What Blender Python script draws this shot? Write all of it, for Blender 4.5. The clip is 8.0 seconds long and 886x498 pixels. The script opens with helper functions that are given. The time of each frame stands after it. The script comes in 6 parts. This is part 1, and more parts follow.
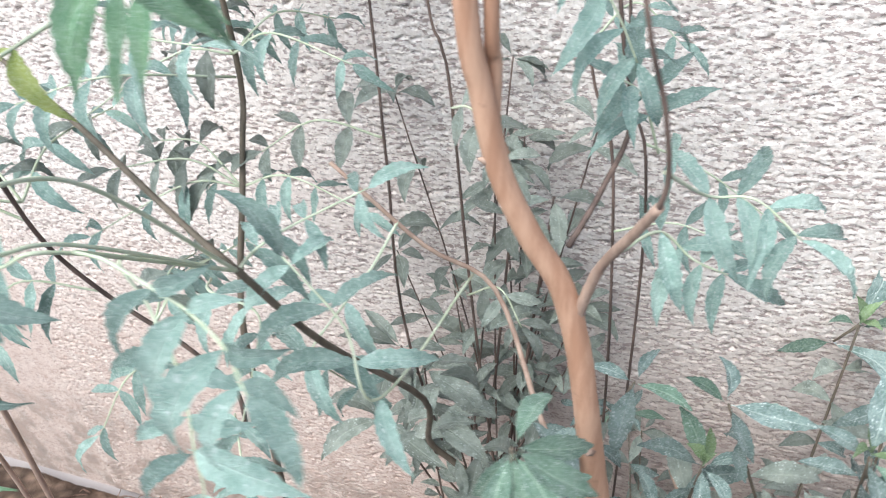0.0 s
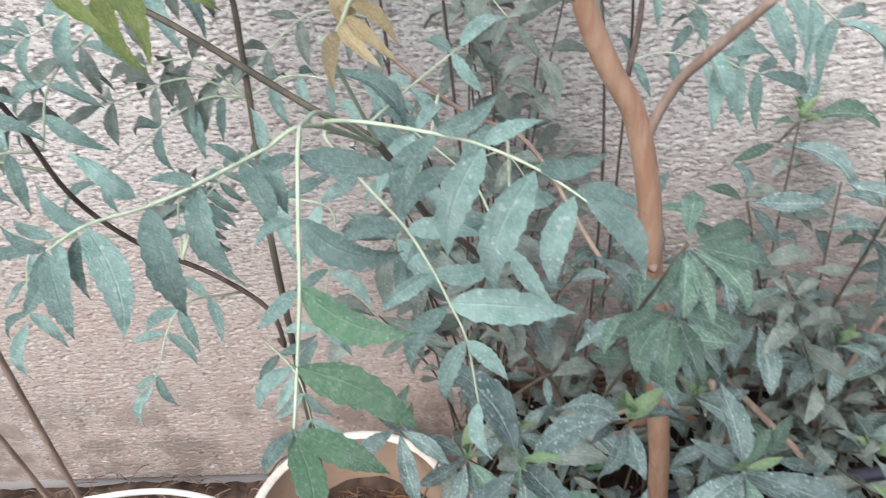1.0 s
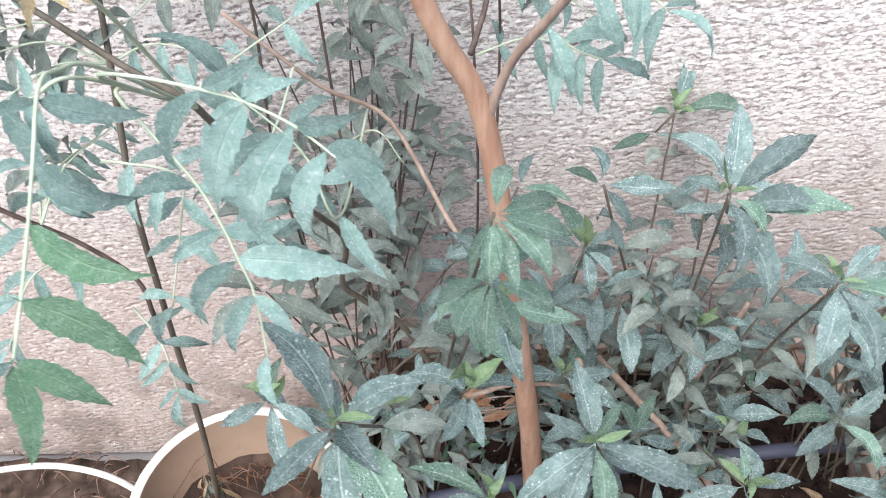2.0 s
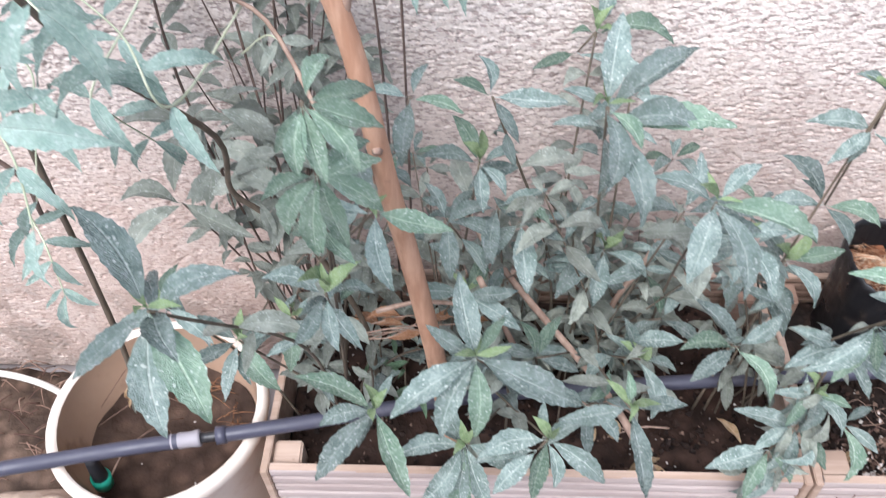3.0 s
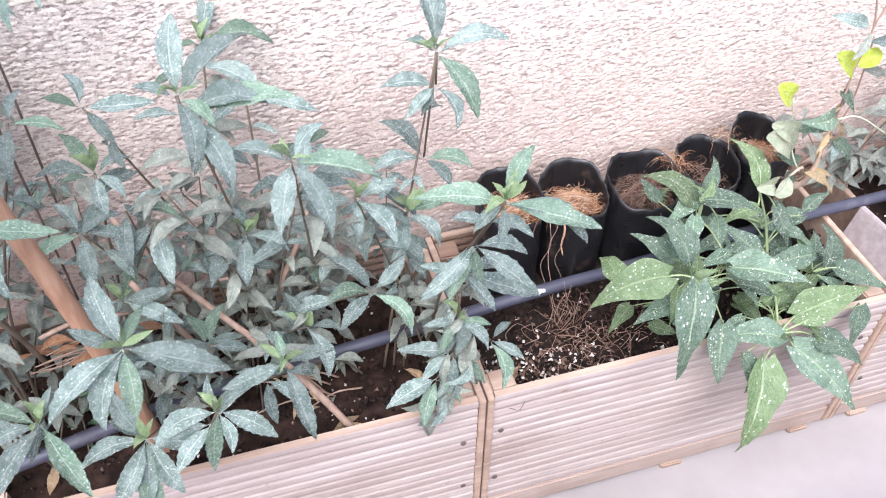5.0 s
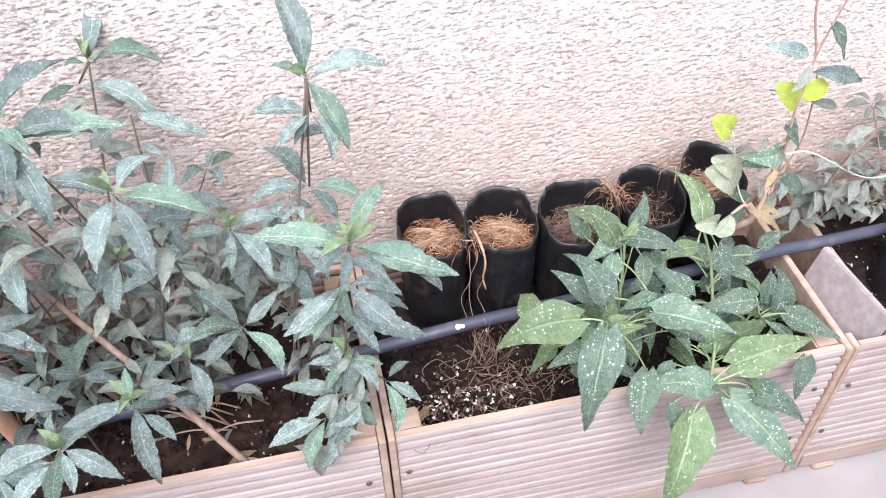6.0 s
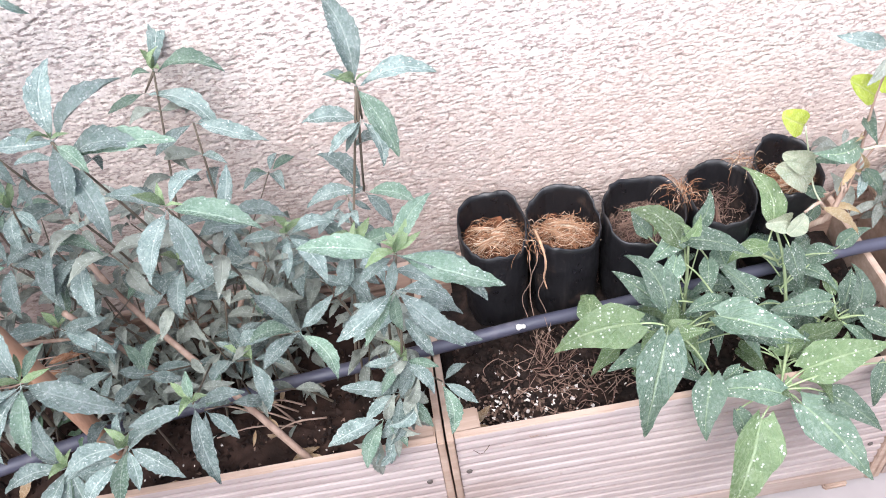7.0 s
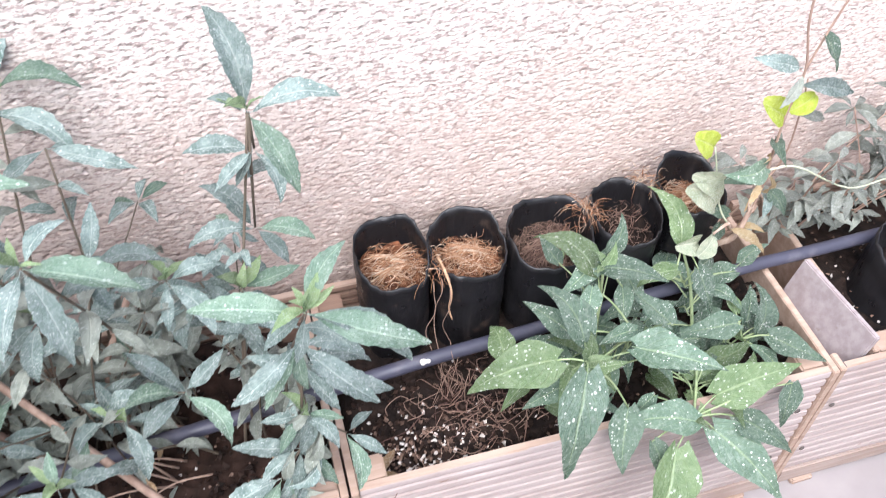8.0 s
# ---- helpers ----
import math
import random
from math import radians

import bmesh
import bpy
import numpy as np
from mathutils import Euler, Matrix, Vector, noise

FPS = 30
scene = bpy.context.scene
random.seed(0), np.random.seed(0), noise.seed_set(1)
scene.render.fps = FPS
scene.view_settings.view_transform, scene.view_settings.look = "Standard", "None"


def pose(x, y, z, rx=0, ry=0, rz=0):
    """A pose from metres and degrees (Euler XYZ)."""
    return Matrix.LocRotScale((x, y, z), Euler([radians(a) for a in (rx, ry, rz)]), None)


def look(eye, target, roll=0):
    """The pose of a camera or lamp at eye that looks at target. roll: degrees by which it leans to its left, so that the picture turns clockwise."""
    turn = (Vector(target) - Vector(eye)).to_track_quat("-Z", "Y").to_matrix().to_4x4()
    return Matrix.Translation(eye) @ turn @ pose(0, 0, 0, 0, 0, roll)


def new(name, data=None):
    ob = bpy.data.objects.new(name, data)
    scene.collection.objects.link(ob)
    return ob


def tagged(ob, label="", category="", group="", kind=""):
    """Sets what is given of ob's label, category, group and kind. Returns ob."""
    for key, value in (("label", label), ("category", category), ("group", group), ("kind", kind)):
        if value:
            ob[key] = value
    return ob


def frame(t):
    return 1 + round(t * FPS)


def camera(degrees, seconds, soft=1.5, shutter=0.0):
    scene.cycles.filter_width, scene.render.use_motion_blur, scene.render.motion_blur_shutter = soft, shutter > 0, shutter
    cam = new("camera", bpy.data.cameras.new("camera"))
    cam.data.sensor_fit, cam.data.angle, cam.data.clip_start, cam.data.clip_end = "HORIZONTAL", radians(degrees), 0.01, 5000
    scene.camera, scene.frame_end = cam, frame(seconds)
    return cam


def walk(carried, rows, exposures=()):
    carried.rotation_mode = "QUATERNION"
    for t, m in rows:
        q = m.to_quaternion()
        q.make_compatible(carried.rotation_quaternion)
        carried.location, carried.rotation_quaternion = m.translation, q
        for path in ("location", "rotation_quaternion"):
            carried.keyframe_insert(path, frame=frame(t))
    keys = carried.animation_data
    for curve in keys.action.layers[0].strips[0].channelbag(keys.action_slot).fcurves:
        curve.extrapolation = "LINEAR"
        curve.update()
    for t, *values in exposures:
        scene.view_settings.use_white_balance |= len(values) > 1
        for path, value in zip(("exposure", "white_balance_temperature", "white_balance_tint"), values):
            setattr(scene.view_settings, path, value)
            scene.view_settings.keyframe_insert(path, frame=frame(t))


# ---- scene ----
cam = camera(55.4, 8.0, soft=0.95, shutter=0.28)
PATH = [
    (0, (0.293, -0.416, 1.442), (-0.326, 1.054, 0.236), -5.6),
    (0.5, (0.148, -0.485, 1.450), (-0.233, 1.078, 0.262), -5.5),
    (1, (0.097, -0.497, 1.436), (-0.089, 0.932, 0.050), -8.4),
    (1.5, (0.129, -0.524, 1.439), (0.120, 0.879, 0.014), -4.1),
    (1.7, (0.149, -0.521, 1.437), (0.119, 0.898, 0.029), -4.0),
    (2.8, (0.29, -0.524, 1.404), (0.176, 0.83, -0.063), -3.0),
    (3, (0.315, -0.534, 1.396), (0.211, 0.783, -0.106), -2.9),
    (3.5, (0.372, -0.56, 1.378), (0.289, 0.707, -0.166), -3.5),
    (4, (0.408, -0.587, 1.378), (0.442, 0.705, -0.147), -2.4),
    (4.5, (0.436, -0.646, 1.403), (0.735, 0.678, -0.066), 0.1),
    (5, (0.48, -0.688, 1.418), (0.88, 0.64, -0.023), 0.4),
    (5.2, (0.506, -0.683, 1.423), (0.876, 0.658, -0.014), -0.1),
    (6.3, (0.761, -0.668, 1.393), (0.904, 0.714, -0.045), -4.9),
    (6.5, (0.756, -0.675, 1.403), (0.804, 0.713, -0.036), -7.6),
    (7, (0.776, -0.652, 1.414), (0.823, 0.72, -0.041), -8.4),
    (7.5, (0.764, -0.597, 1.384), (0.953, 0.695, -0.131), -4.1),
    (8, (0.738, -0.524, 1.38), (1.105, 0.759, -0.11), 0.5),
]
EXPOSURES = [(0.0, 0.26, 5800, 2), (0.5, -0.10, 5800, 4), (1.0, -0.17, 5780, 2), (1.5, 0.20, 5700, 2), (3.0, 0.36, 5830, 10),
             (3.5, 0.63, 5870, 11), (4.5, 0.64, 5870, 13), (6.5, 0.56, 5870, 11), (8.0, 0.58, 5870, 11)]
walk(cam, [(t, look(eye, target, roll)) for t, eye, target, roll in PATH], EXPOSURES)

# ---------------------------------------------------------------- light
SUN_EL, SUN_AZ = 55.0, 200.0
world = bpy.data.worlds.new("sky_world")
scene.world = world
world.use_nodes = True
wn = world.node_tree
sky = wn.nodes.new("ShaderNodeTexSky")
sky.sky_type, sky.sun_disc = "NISHITA", False
sky.sun_elevation, sky.sun_rotation = radians(SUN_EL), radians(SUN_AZ)
sky.air_density, sky.dust_density = 1.0, 3.0
bg = wn.nodes["Background"]
bg.inputs["Strength"].default_value = 0.15
wn.links.new(sky.outputs[0], bg.inputs["Color"])
sun = new("sun", bpy.data.lights.new("sun", "SUN"))
sun.data.energy, sun.data.angle, sun.data.color = 5.0, radians(60), (1.0, 0.955, 0.915)
az = radians(SUN_AZ)
sun.matrix_world = look((4 * math.sin(az), 4 * math.cos(az), 4 * math.tan(radians(SUN_EL))), (0, 0, 0))


# ---------------------------------------------------------------- materials
class Mat:
    """A small helper for node materials."""

    def __init__(self, name, rough=0.6, spec=0.4, metal=0.0):
        self.m = bpy.data.materials.new(name)
        self.m.use_nodes = True
        self.t = self.m.node_tree
        self.b = self.t.nodes["Principled BSDF"]
        self.b.inputs["Roughness"].default_value = rough
        self.b.inputs["Specular IOR Level"].default_value = spec
        self.b.inputs["Metallic"].default_value = metal
        self.co = self.t.nodes.new("ShaderNodeTexCoord")

    def node(self, kind, **inputs):
        n = self.t.nodes.new(kind)
        for k, v in inputs.items():
            self.put(n, k, v)
        return n

    def put(self, n, key, v):
        s = n.inputs[int(key[1:])] if key[0] == "i" and key[1:].isdigit() else n.inputs[key]
        if isinstance(v, bpy.types.NodeSocket):
            self.t.links.new(v, s)
        else:
            s.default_value = v

    def coords(self, which="Object", scale=(1, 1, 1)):
        n = self.node("ShaderNodeMapping", Vector=self.co.outputs[which], Scale=scale)
        return n.outputs[0]

    def noise(self, scale, detail=4.0, vec=None, rough=0.55):
        n = self.node("ShaderNodeTexNoise", Scale=scale, Detail=detail, Roughness=rough, Vector=vec or self.co.outputs["Object"])
        return n.outputs["Fac"]

    def voronoi(self, scale, vec=None, feature="F1", rand=1.0):
        n = self.t.nodes.new("ShaderNodeTexVoronoi")
        n.feature = feature
        self.put(n, "Scale", scale), self.put(n, "Randomness", rand), self.put(n, "Vector", vec or self.co.outputs["Object"])
        return n

    def math(self, op, a, b=0.0, clamp=False):
        n = self.t.nodes.new("ShaderNodeMath")
        n.operation, n.use_clamp = op, clamp
        self.put(n, "i0", a), self.put(n, "i1", b)
        return n.outputs[0]

    def span(self, v, a, b, c=0.0, d=1.0):
        n = self.node("ShaderNodeMapRange", Value=v)
        n.interpolation_type = "SMOOTHSTEP"
        for k, x in (("From Min", a), ("From Max", b), ("To Min", c), ("To Max", d)):
            n.inputs[k].default_value = x
        return n.outputs[0]

    def mix(self, f, a, b, mode="MIX"):
        n = self.t.nodes.new("ShaderNodeMix")
        n.data_type, n.blend_type = "RGBA", mode
        for k, v in ((0, f), (6, a), (7, b)):
            s = n.inputs[k]
            if isinstance(v, bpy.types.NodeSocket):
                self.t.links.new(v, s)
            elif k and len(v) == 3:
                s.default_value = (*v, 1)
            else:
                s.default_value = v
        return n.outputs[2]

    def random(self):
        return self.node("ShaderNodeObjectInfo").outputs["Random"]

    def island(self):
        return self.node("ShaderNodeNewGeometry").outputs["Random Per Island"]

    def scaled(self, col, v):
        """Colour times a factor socket."""
        n = self.node("ShaderNodeVectorMath", i0=col)
        n.operation = "SCALE"
        self.put(n, "Scale", v)
        return n.outputs[0]

    def bump(self, h, strength=0.3, dist=0.002):
        n = self.node("ShaderNodeBump", Height=h, Strength=strength, Distance=dist)
        self.t.links.new(n.outputs[0], self.b.inputs["Normal"])
        return self

    def colour(self, c):
        self.put(self.b, "Base Color", c if isinstance(c, bpy.types.NodeSocket) else (*c, 1))
        return self

    def rough(self, v):
        self.put(self.b, "Roughness", v)
        return self


def grainy(name, c1, c2, scale, rough=0.6, bump=0.3, dist=0.002, scale2=None, spec=0.3):
    """A plain surface with grain at two scales."""
    k = Mat(name, rough, spec)
    f = k.mix(k.noise(scale), c1, c2)
    big = k.span(k.noise(scale2 or scale * 0.12, 3), 0.3, 0.7, 0.8, 1.12)
    k.colour(k.scaled(f, big))
    k.bump(k.noise(scale * 2.2, 6), bump, dist)
    return k.m


def leaf_material(name, base, tint, vein, spots=0.5, spot_scale=25.0, spot_colour=(0.70, 0.74, 0.71), rough=0.22, trans=0.22, ribs=11.0, rib=1.0, dusty=0.3):
    """A leaf: pale midrib and side veins, mottling, dusty specks, some light through it."""
    k = Mat(name, rough, 1.0)
    uv = k.node("ShaderNodeSeparateXYZ", Vector=k.co.outputs["UV"])
    u = k.math("ABSOLUTE", k.math("SUBTRACT", uv.outputs[0], 0.5))
    mid = k.span(u, 0.012, 0.05, 1.0, 0.0)
    side = k.math("SINE", k.math("MULTIPLY", k.math("SUBTRACT", k.math("MULTIPLY", uv.outputs[1], ribs), k.math("MULTIPLY", u, ribs * 0.75)), 6.283))
    side = k.span(side, 0.86, 1.0)
    rnd = k.random()
    shift = k.node("ShaderNodeCombineXYZ", X=k.math("MULTIPLY", rnd, 37.0), Y=k.math("MULTIPLY", rnd, 91.0), Z=0.0)
    off = k.node("ShaderNodeVectorMath", i0=k.co.outputs["Object"], i1=shift.outputs[0])
    vec = off.outputs[0]
    f = k.mix(k.span(k.noise(5.0, 5, vec), 0.28, 0.72), base, tint)
    f = k.mix(k.math("MULTIPLY", side, 0.24 * rib), f, vein)
    f = k.mix(k.math("MULTIPLY", mid, 0.6 * rib), f, vein)
    if spots:
        vo = k.voronoi(spot_scale, vec)
        size = k.span(k.noise(9.0, 2, vec), 0.35, 0.66, 0.06, 0.38)
        dot = k.math("LESS_THAN", vo.outputs["Distance"], size)
        keep = k.math("GREATER_THAN", k.node("ShaderNodeSeparateColor", Color=vo.outputs["Color"]).outputs[0], 0.5)
        dust = k.span(k.noise(14.0, 6, vec), 0.52, 0.66)
        dot = k.math("MAXIMUM", k.math("MULTIPLY", dot, keep), k.math("MULTIPLY", dust, dusty))
        f = k.mix(k.math("MULTIPLY", dot, spots), f, spot_colour)
    f = k.scaled(f, k.span(rnd, 0.0, 1.0, 0.66, 1.28))
    k.colour(f)
    h = k.math("SUBTRACT", k.noise(60.0, 4, vec), k.math("MULTIPLY", k.math("MAXIMUM", mid, side), 0.8))
    k.bump(h, 0.6, 0.005)
    k.rough(k.span(k.noise(26.0, 5, vec), 0.35, 0.7, rough - 0.07, rough + 0.15))
    tr = k.node("ShaderNodeBsdfTranslucent", Color=f)
    ms = k.t.nodes.new("ShaderNodeMixShader")
    ms.inputs[0].default_value = trans
    k.t.links.new(k.b.outputs[0], ms.inputs[1])
    k.t.links.new(tr.outputs[0], ms.inputs[2])
    k.t.links.new(ms.outputs[0], k.t.nodes["Material Output"].inputs["Surface"])
    return k.m


def stucco_material():
    k = Mat("rough_stucco", 0.9, 0.15)
    fine = k.noise(260.0, 5)
    f = k.mix(k.span(fine, 0.35, 0.65), (0.645, 0.56, 0.505), (0.80, 0.725, 0.67))
    f = k.mix(k.span(k.noise(2.6, 5), 0.45, 0.72, 0.0, 0.55), f, (0.72, 0.60, 0.53))
    f = k.mix(k.span(k.noise(7.0, 6, k.coords(scale=(1, 1, 2.2))), 0.58, 0.8, 0.0, 0.35), f, (0.60, 0.52, 0.475))
    # dark specks painted into the colour, for the shade inside the plaster's pits
    pit_shade = k.span(k.noise(150.0, 2, k.coords(scale=(0.8, 1, 2.0))), 0.545, 0.585)
    f = k.mix(k.math("MULTIPLY", pit_shade, 0.8), f, (0.33, 0.255, 0.235))
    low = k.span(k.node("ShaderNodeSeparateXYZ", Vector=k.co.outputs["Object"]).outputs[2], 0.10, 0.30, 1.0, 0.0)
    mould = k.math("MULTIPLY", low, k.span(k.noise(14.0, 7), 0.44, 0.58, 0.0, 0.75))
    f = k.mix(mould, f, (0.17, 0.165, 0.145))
    # browner towards the bottom, fading out at a ragged height
    z = k.node("ShaderNodeSeparateXYZ", Vector=k.co.outputs["Object"]).outputs[2]
    ragged_z = k.math("ADD", z, k.math("MULTIPLY", k.math("SUBTRACT", k.noise(3.0, 6), 0.5), 0.5))
    f = k.mix(k.math("MULTIPLY", k.span(ragged_z, 0.36, 0.84, 0.66, 0.0), k.span(k.noise(38.0, 4), 0.25, 0.65, 0.5, 1.0)), f, (0.47, 0.34, 0.285))
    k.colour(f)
    h = k.math("ADD", k.math("MULTIPLY", k.noise(190.0, 4), 1.0), k.math("MULTIPLY", k.noise(480.0, 3), 0.5))
    k.bump(h, 0.55, 0.0025)
    return k.m


def wood_material(name, c1, c2, c3, rough=0.65, along=(0.6, 9, 9)):
    k = Mat(name, rough, 0.25)
    rnd = k.math("MULTIPLY", k.random(), 13.0)
    off = k.node("ShaderNodeVectorMath", i0=k.coords(scale=along), i1=k.node("ShaderNodeCombineXYZ", X=rnd, Y=rnd, Z=rnd).outputs[0])
    grain = k.noise(6.0, 7, off.outputs[0], 0.65)
    f = k.mix(k.span(grain, 0.35, 0.68), c1, c2)
    f = k.mix(k.span(k.noise(4.0, 5), 0.52, 0.78, 0.0, 0.7), f, c3)
    f = k.mix(k.span(k.noise(55.0, 3), 0.66, 0.74, 0.0, 0.5), f, c3)
    k.colour(f)
    k.bump(grain, 0.35, 0.0015)
    return k.m


def plain_plastic(name, c1, c2, rough, bump=0.1, dirt=None):
    k = Mat(name, rough, 0.45)
    f = k.mix(k.noise(9.0, 5), c1, c2)
    if dirt:
        f = k.mix(k.span(k.noise(16.0, 7), 0.52, 0.72, 0.0, 0.75), f, dirt)
    k.colour(f)
    k.rough(k.span(k.noise(22.0, 4), 0.3, 0.7, rough - 0.1, rough + 0.15))
    k.bump(k.noise(70.0, 5), bump, 0.001)
    return k.m


def soil_material(name, dark, light, scale=60.0):
    k = Mat(name, 0.85, 0.2)
    v = k.voronoi(scale)
    f = k.mix(k.span(k.noise(scale * 0.5, 6), 0.3, 0.7), dark, light)
    f = k.scaled(f, k.span(v.outputs["Distance"], 0.0, 0.8, 1.25, 0.6))
    k.colour(f)
    k.bump(k.math("ADD", k.noise(scale * 1.6, 6), v.outputs["Distance"]), 0.8, 0.006)
    return k.m


def bits_material(name, c1, c2, c3=None, rough=0.8):
    """For joined small pieces: each island has a tone of its own."""
    k = Mat(name, rough, 0.2)
    r = k.island()
    f = k.mix(r, c1, c2)
    if c3:
        f = k.mix(k.math("GREATER_THAN", r, 0.72), f, c3)
    k.colour(k.scaled(f, k.span(k.noise(90.0, 3), 0.3, 0.7, 0.8, 1.2)))
    return k.m


M_STUCCO = stucco_material()
M_FLOOR = grainy("pale_floor", (0.285, 0.252, 0.248), (0.37, 0.335, 0.327), 14.0, 0.45, 0.12, 0.001, 1.1)
M_WOOD = wood_material("whitewashed_decking", (0.38, 0.310, 0.290), (0.485, 0.415, 0.395), (0.30, 0.225, 0.195))
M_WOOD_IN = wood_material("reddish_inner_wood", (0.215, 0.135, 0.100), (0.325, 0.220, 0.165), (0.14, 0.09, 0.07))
M_WOOD_EDGE = wood_material("raw_wood_edge", (0.38, 0.27, 0.205), (0.50, 0.375, 0.30), (0.24, 0.16, 0.12))
M_PLANK = wood_material("greyish_lilac_painted_wood", (0.34, 0.285, 0.285), (0.44, 0.385, 0.385), (0.26, 0.20, 0.18))
M_WOOD_BASE = wood_material("flat_pale_base_board", (0.36, 0.275, 0.235), (0.46, 0.37, 0.325), (0.27, 0.19, 0.15))
M_SCREW = plain_plastic("screw_metal", (0.06, 0.05, 0.045), (0.12, 0.095, 0.08), 0.5)
M_SOIL = soil_material("dark_potting_soil", (0.010, 0.007, 0.006), (0.034, 0.021, 0.016))
M_SOIL_WET = soil_material("wet_brown_soil", (0.020, 0.011, 0.008), (0.055, 0.031, 0.023), 40.0)
M_POTSOIL = soil_material("silty_brown_soil", (0.050, 0.030, 0.022), (0.112, 0.071, 0.052), 30.0)
M_MULCH = soil_material("dry_leaf_mulch", (0.06, 0.04, 0.03), (0.17, 0.115, 0.085), 35.0)
M_PERLITE = bits_material("perlite_and_bark_bits", (0.05, 0.028, 0.02), (0.27, 0.18, 0.135), (0.58, 0.53, 0.49))
M_CRUMB = bits_material("soil_crumb", (0.008, 0.005, 0.004), (0.045, 0.025, 0.018), (0.018, 0.011, 0.009))
M_HUSK = bits_material("pale_husk_strand", (0.38, 0.21, 0.125), (0.56, 0.36, 0.225), (0.60, 0.48, 0.36))
M_COIR = bits_material("orange_coir_fibre", (0.25, 0.112, 0.058), (0.50, 0.275, 0.155), (0.58, 0.43, 0.31))
M_LITTER = bits_material("rusty_leaf_litter", (0.16, 0.075, 0.04), (0.36, 0.19, 0.10), (0.07, 0.04, 0.028))
M_TWIG = bits_material("dry_roots", (0.17, 0.10, 0.075), (0.34, 0.235, 0.18), (0.10, 0.055, 0.045))
def bag_material():
    k = Mat("black_bag_plastic", 0.36, 0.5)
    creases = k.noise(30.0, 6, k.coords(scale=(1, 1, 0.16)))
    f = k.mix(k.noise(9.0, 5), (0.006, 0.006, 0.007), (0.017, 0.016, 0.018))
    f = k.mix(k.span(creases, 0.58, 0.72, 0.0, 0.5), f, (0.06, 0.05, 0.047))
    f = k.mix(k.span(k.noise(24.0, 6), 0.60, 0.72, 0.0, 0.45), f, (0.09, 0.062, 0.048))
    k.colour(f)
    k.rough(k.span(k.noise(40.0, 5), 0.3, 0.7, 0.26, 0.56))
    k.bump(creases, 0.6, 0.006)
    return k.m


M_BAG = bag_material()
M_PIPE = plain_plastic("dusty_black_pipe", (0.042, 0.042, 0.064), (0.085, 0.085, 0.120), 0.45, 0.25, (0.155, 0.145, 0.165))
M_COUPLER = plain_plastic("chalky_coupler", (0.17, 0.155, 0.18), (0.42, 0.39, 0.41), 0.6, 0.3, (0.12, 0.105, 0.12))
M_GREEN = plain_plastic("green_plastic", (0.02, 0.30, 0.20), (0.04, 0.38, 0.26), 0.35)
M_BLACK = plain_plastic("black_fitting", (0.015, 0.015, 0.017), (0.035, 0.035, 0.04), 0.4)
M_POT = plain_plastic("cream_pot_plastic", (0.76, 0.66, 0.57), (0.82, 0.74, 0.66), 0.42, 0.06, (0.60, 0.47, 0.38))
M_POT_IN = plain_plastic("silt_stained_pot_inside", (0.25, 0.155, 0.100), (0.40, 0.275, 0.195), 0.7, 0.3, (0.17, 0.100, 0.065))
M_SACK = grainy("tan_sackcloth", (0.27, 0.20, 0.155), (0.46, 0.36, 0.29), 60.0, 0.85, 0.5, 0.004, 5.0)
M_HOSE = plain_plastic("white_thin_hose", (0.72, 0.70, 0.66), (0.80, 0.77, 0.72), 0.45, 0.05, (0.5, 0.42, 0.35))
M_BARK = wood_material("smooth_orange_bark", (0.41, 0.225, 0.143), (0.56, 0.345, 0.235), (0.32, 0.18, 0.12), 0.6, (14, 14, 2.0))
M_TAN = wood_material("tan_woody_stem", (0.32, 0.215, 0.165), (0.47, 0.335, 0.26), (0.24, 0.16, 0.125), 0.65, (14, 14, 2.0))
M_DARKSTEM = wood_material("dark_brown_stem", (0.085, 0.06, 0.05), (0.19, 0.13, 0.105), (0.065, 0.05, 0.045), 0.6, (14, 14, 2.0))
M_STEM = wood_material("mid_brown_stem", (0.105, 0.085, 0.062), (0.185, 0.145, 0.108), (0.085, 0.062, 0.048), 0.6, (14, 14, 2.0))
M_STALK = wood_material("green_leaf_stalk", (0.27, 0.35, 0.17), (0.40, 0.47, 0.27), (0.22, 0.26, 0.14), 0.5, (14, 14, 2.0))
M_STUMP = wood_material("weathered_broken_wood", (0.36, 0.25, 0.19), (0.52, 0.40, 0.32), (0.24, 0.16, 0.12), 0.75, (14, 14, 2.0))
M_RACHIS = wood_material("pale_leaf_stalk", (0.46, 0.50, 0.34), (0.60, 0.62, 0.47), (0.38, 0.38, 0.25), 0.5, (14, 14, 2.0))
L_SHRUB = leaf_material("dusty_grey_green_leaf", (0.142, 0.200, 0.176), (0.290, 0.362, 0.332), (0.48, 0.54, 0.50), 0.7, rib=1.0, dusty=0.2, trans=0.18)
L_SHRUB_GREEN = leaf_material("cleaner_green_leaf", (0.132, 0.212, 0.150), (0.232, 0.325, 0.240), (0.42, 0.52, 0.40), 0.5, rib=1.0, trans=0.18, dusty=0.12)
L_SHRUB_DARK = leaf_material("old_olive_leaf", (0.182, 0.206, 0.166), (0.335, 0.360, 0.302), (0.44, 0.46, 0.39), 0.5, rib=0.6, rough=0.38, trans=0.12)
L_SHRUB_NEW = leaf_material("fresh_lime_leaf", (0.23, 0.33, 0.16), (0.34, 0.44, 0.23), (0.44, 0.52, 0.32), 0.3, trans=0.3, rib=0.6)
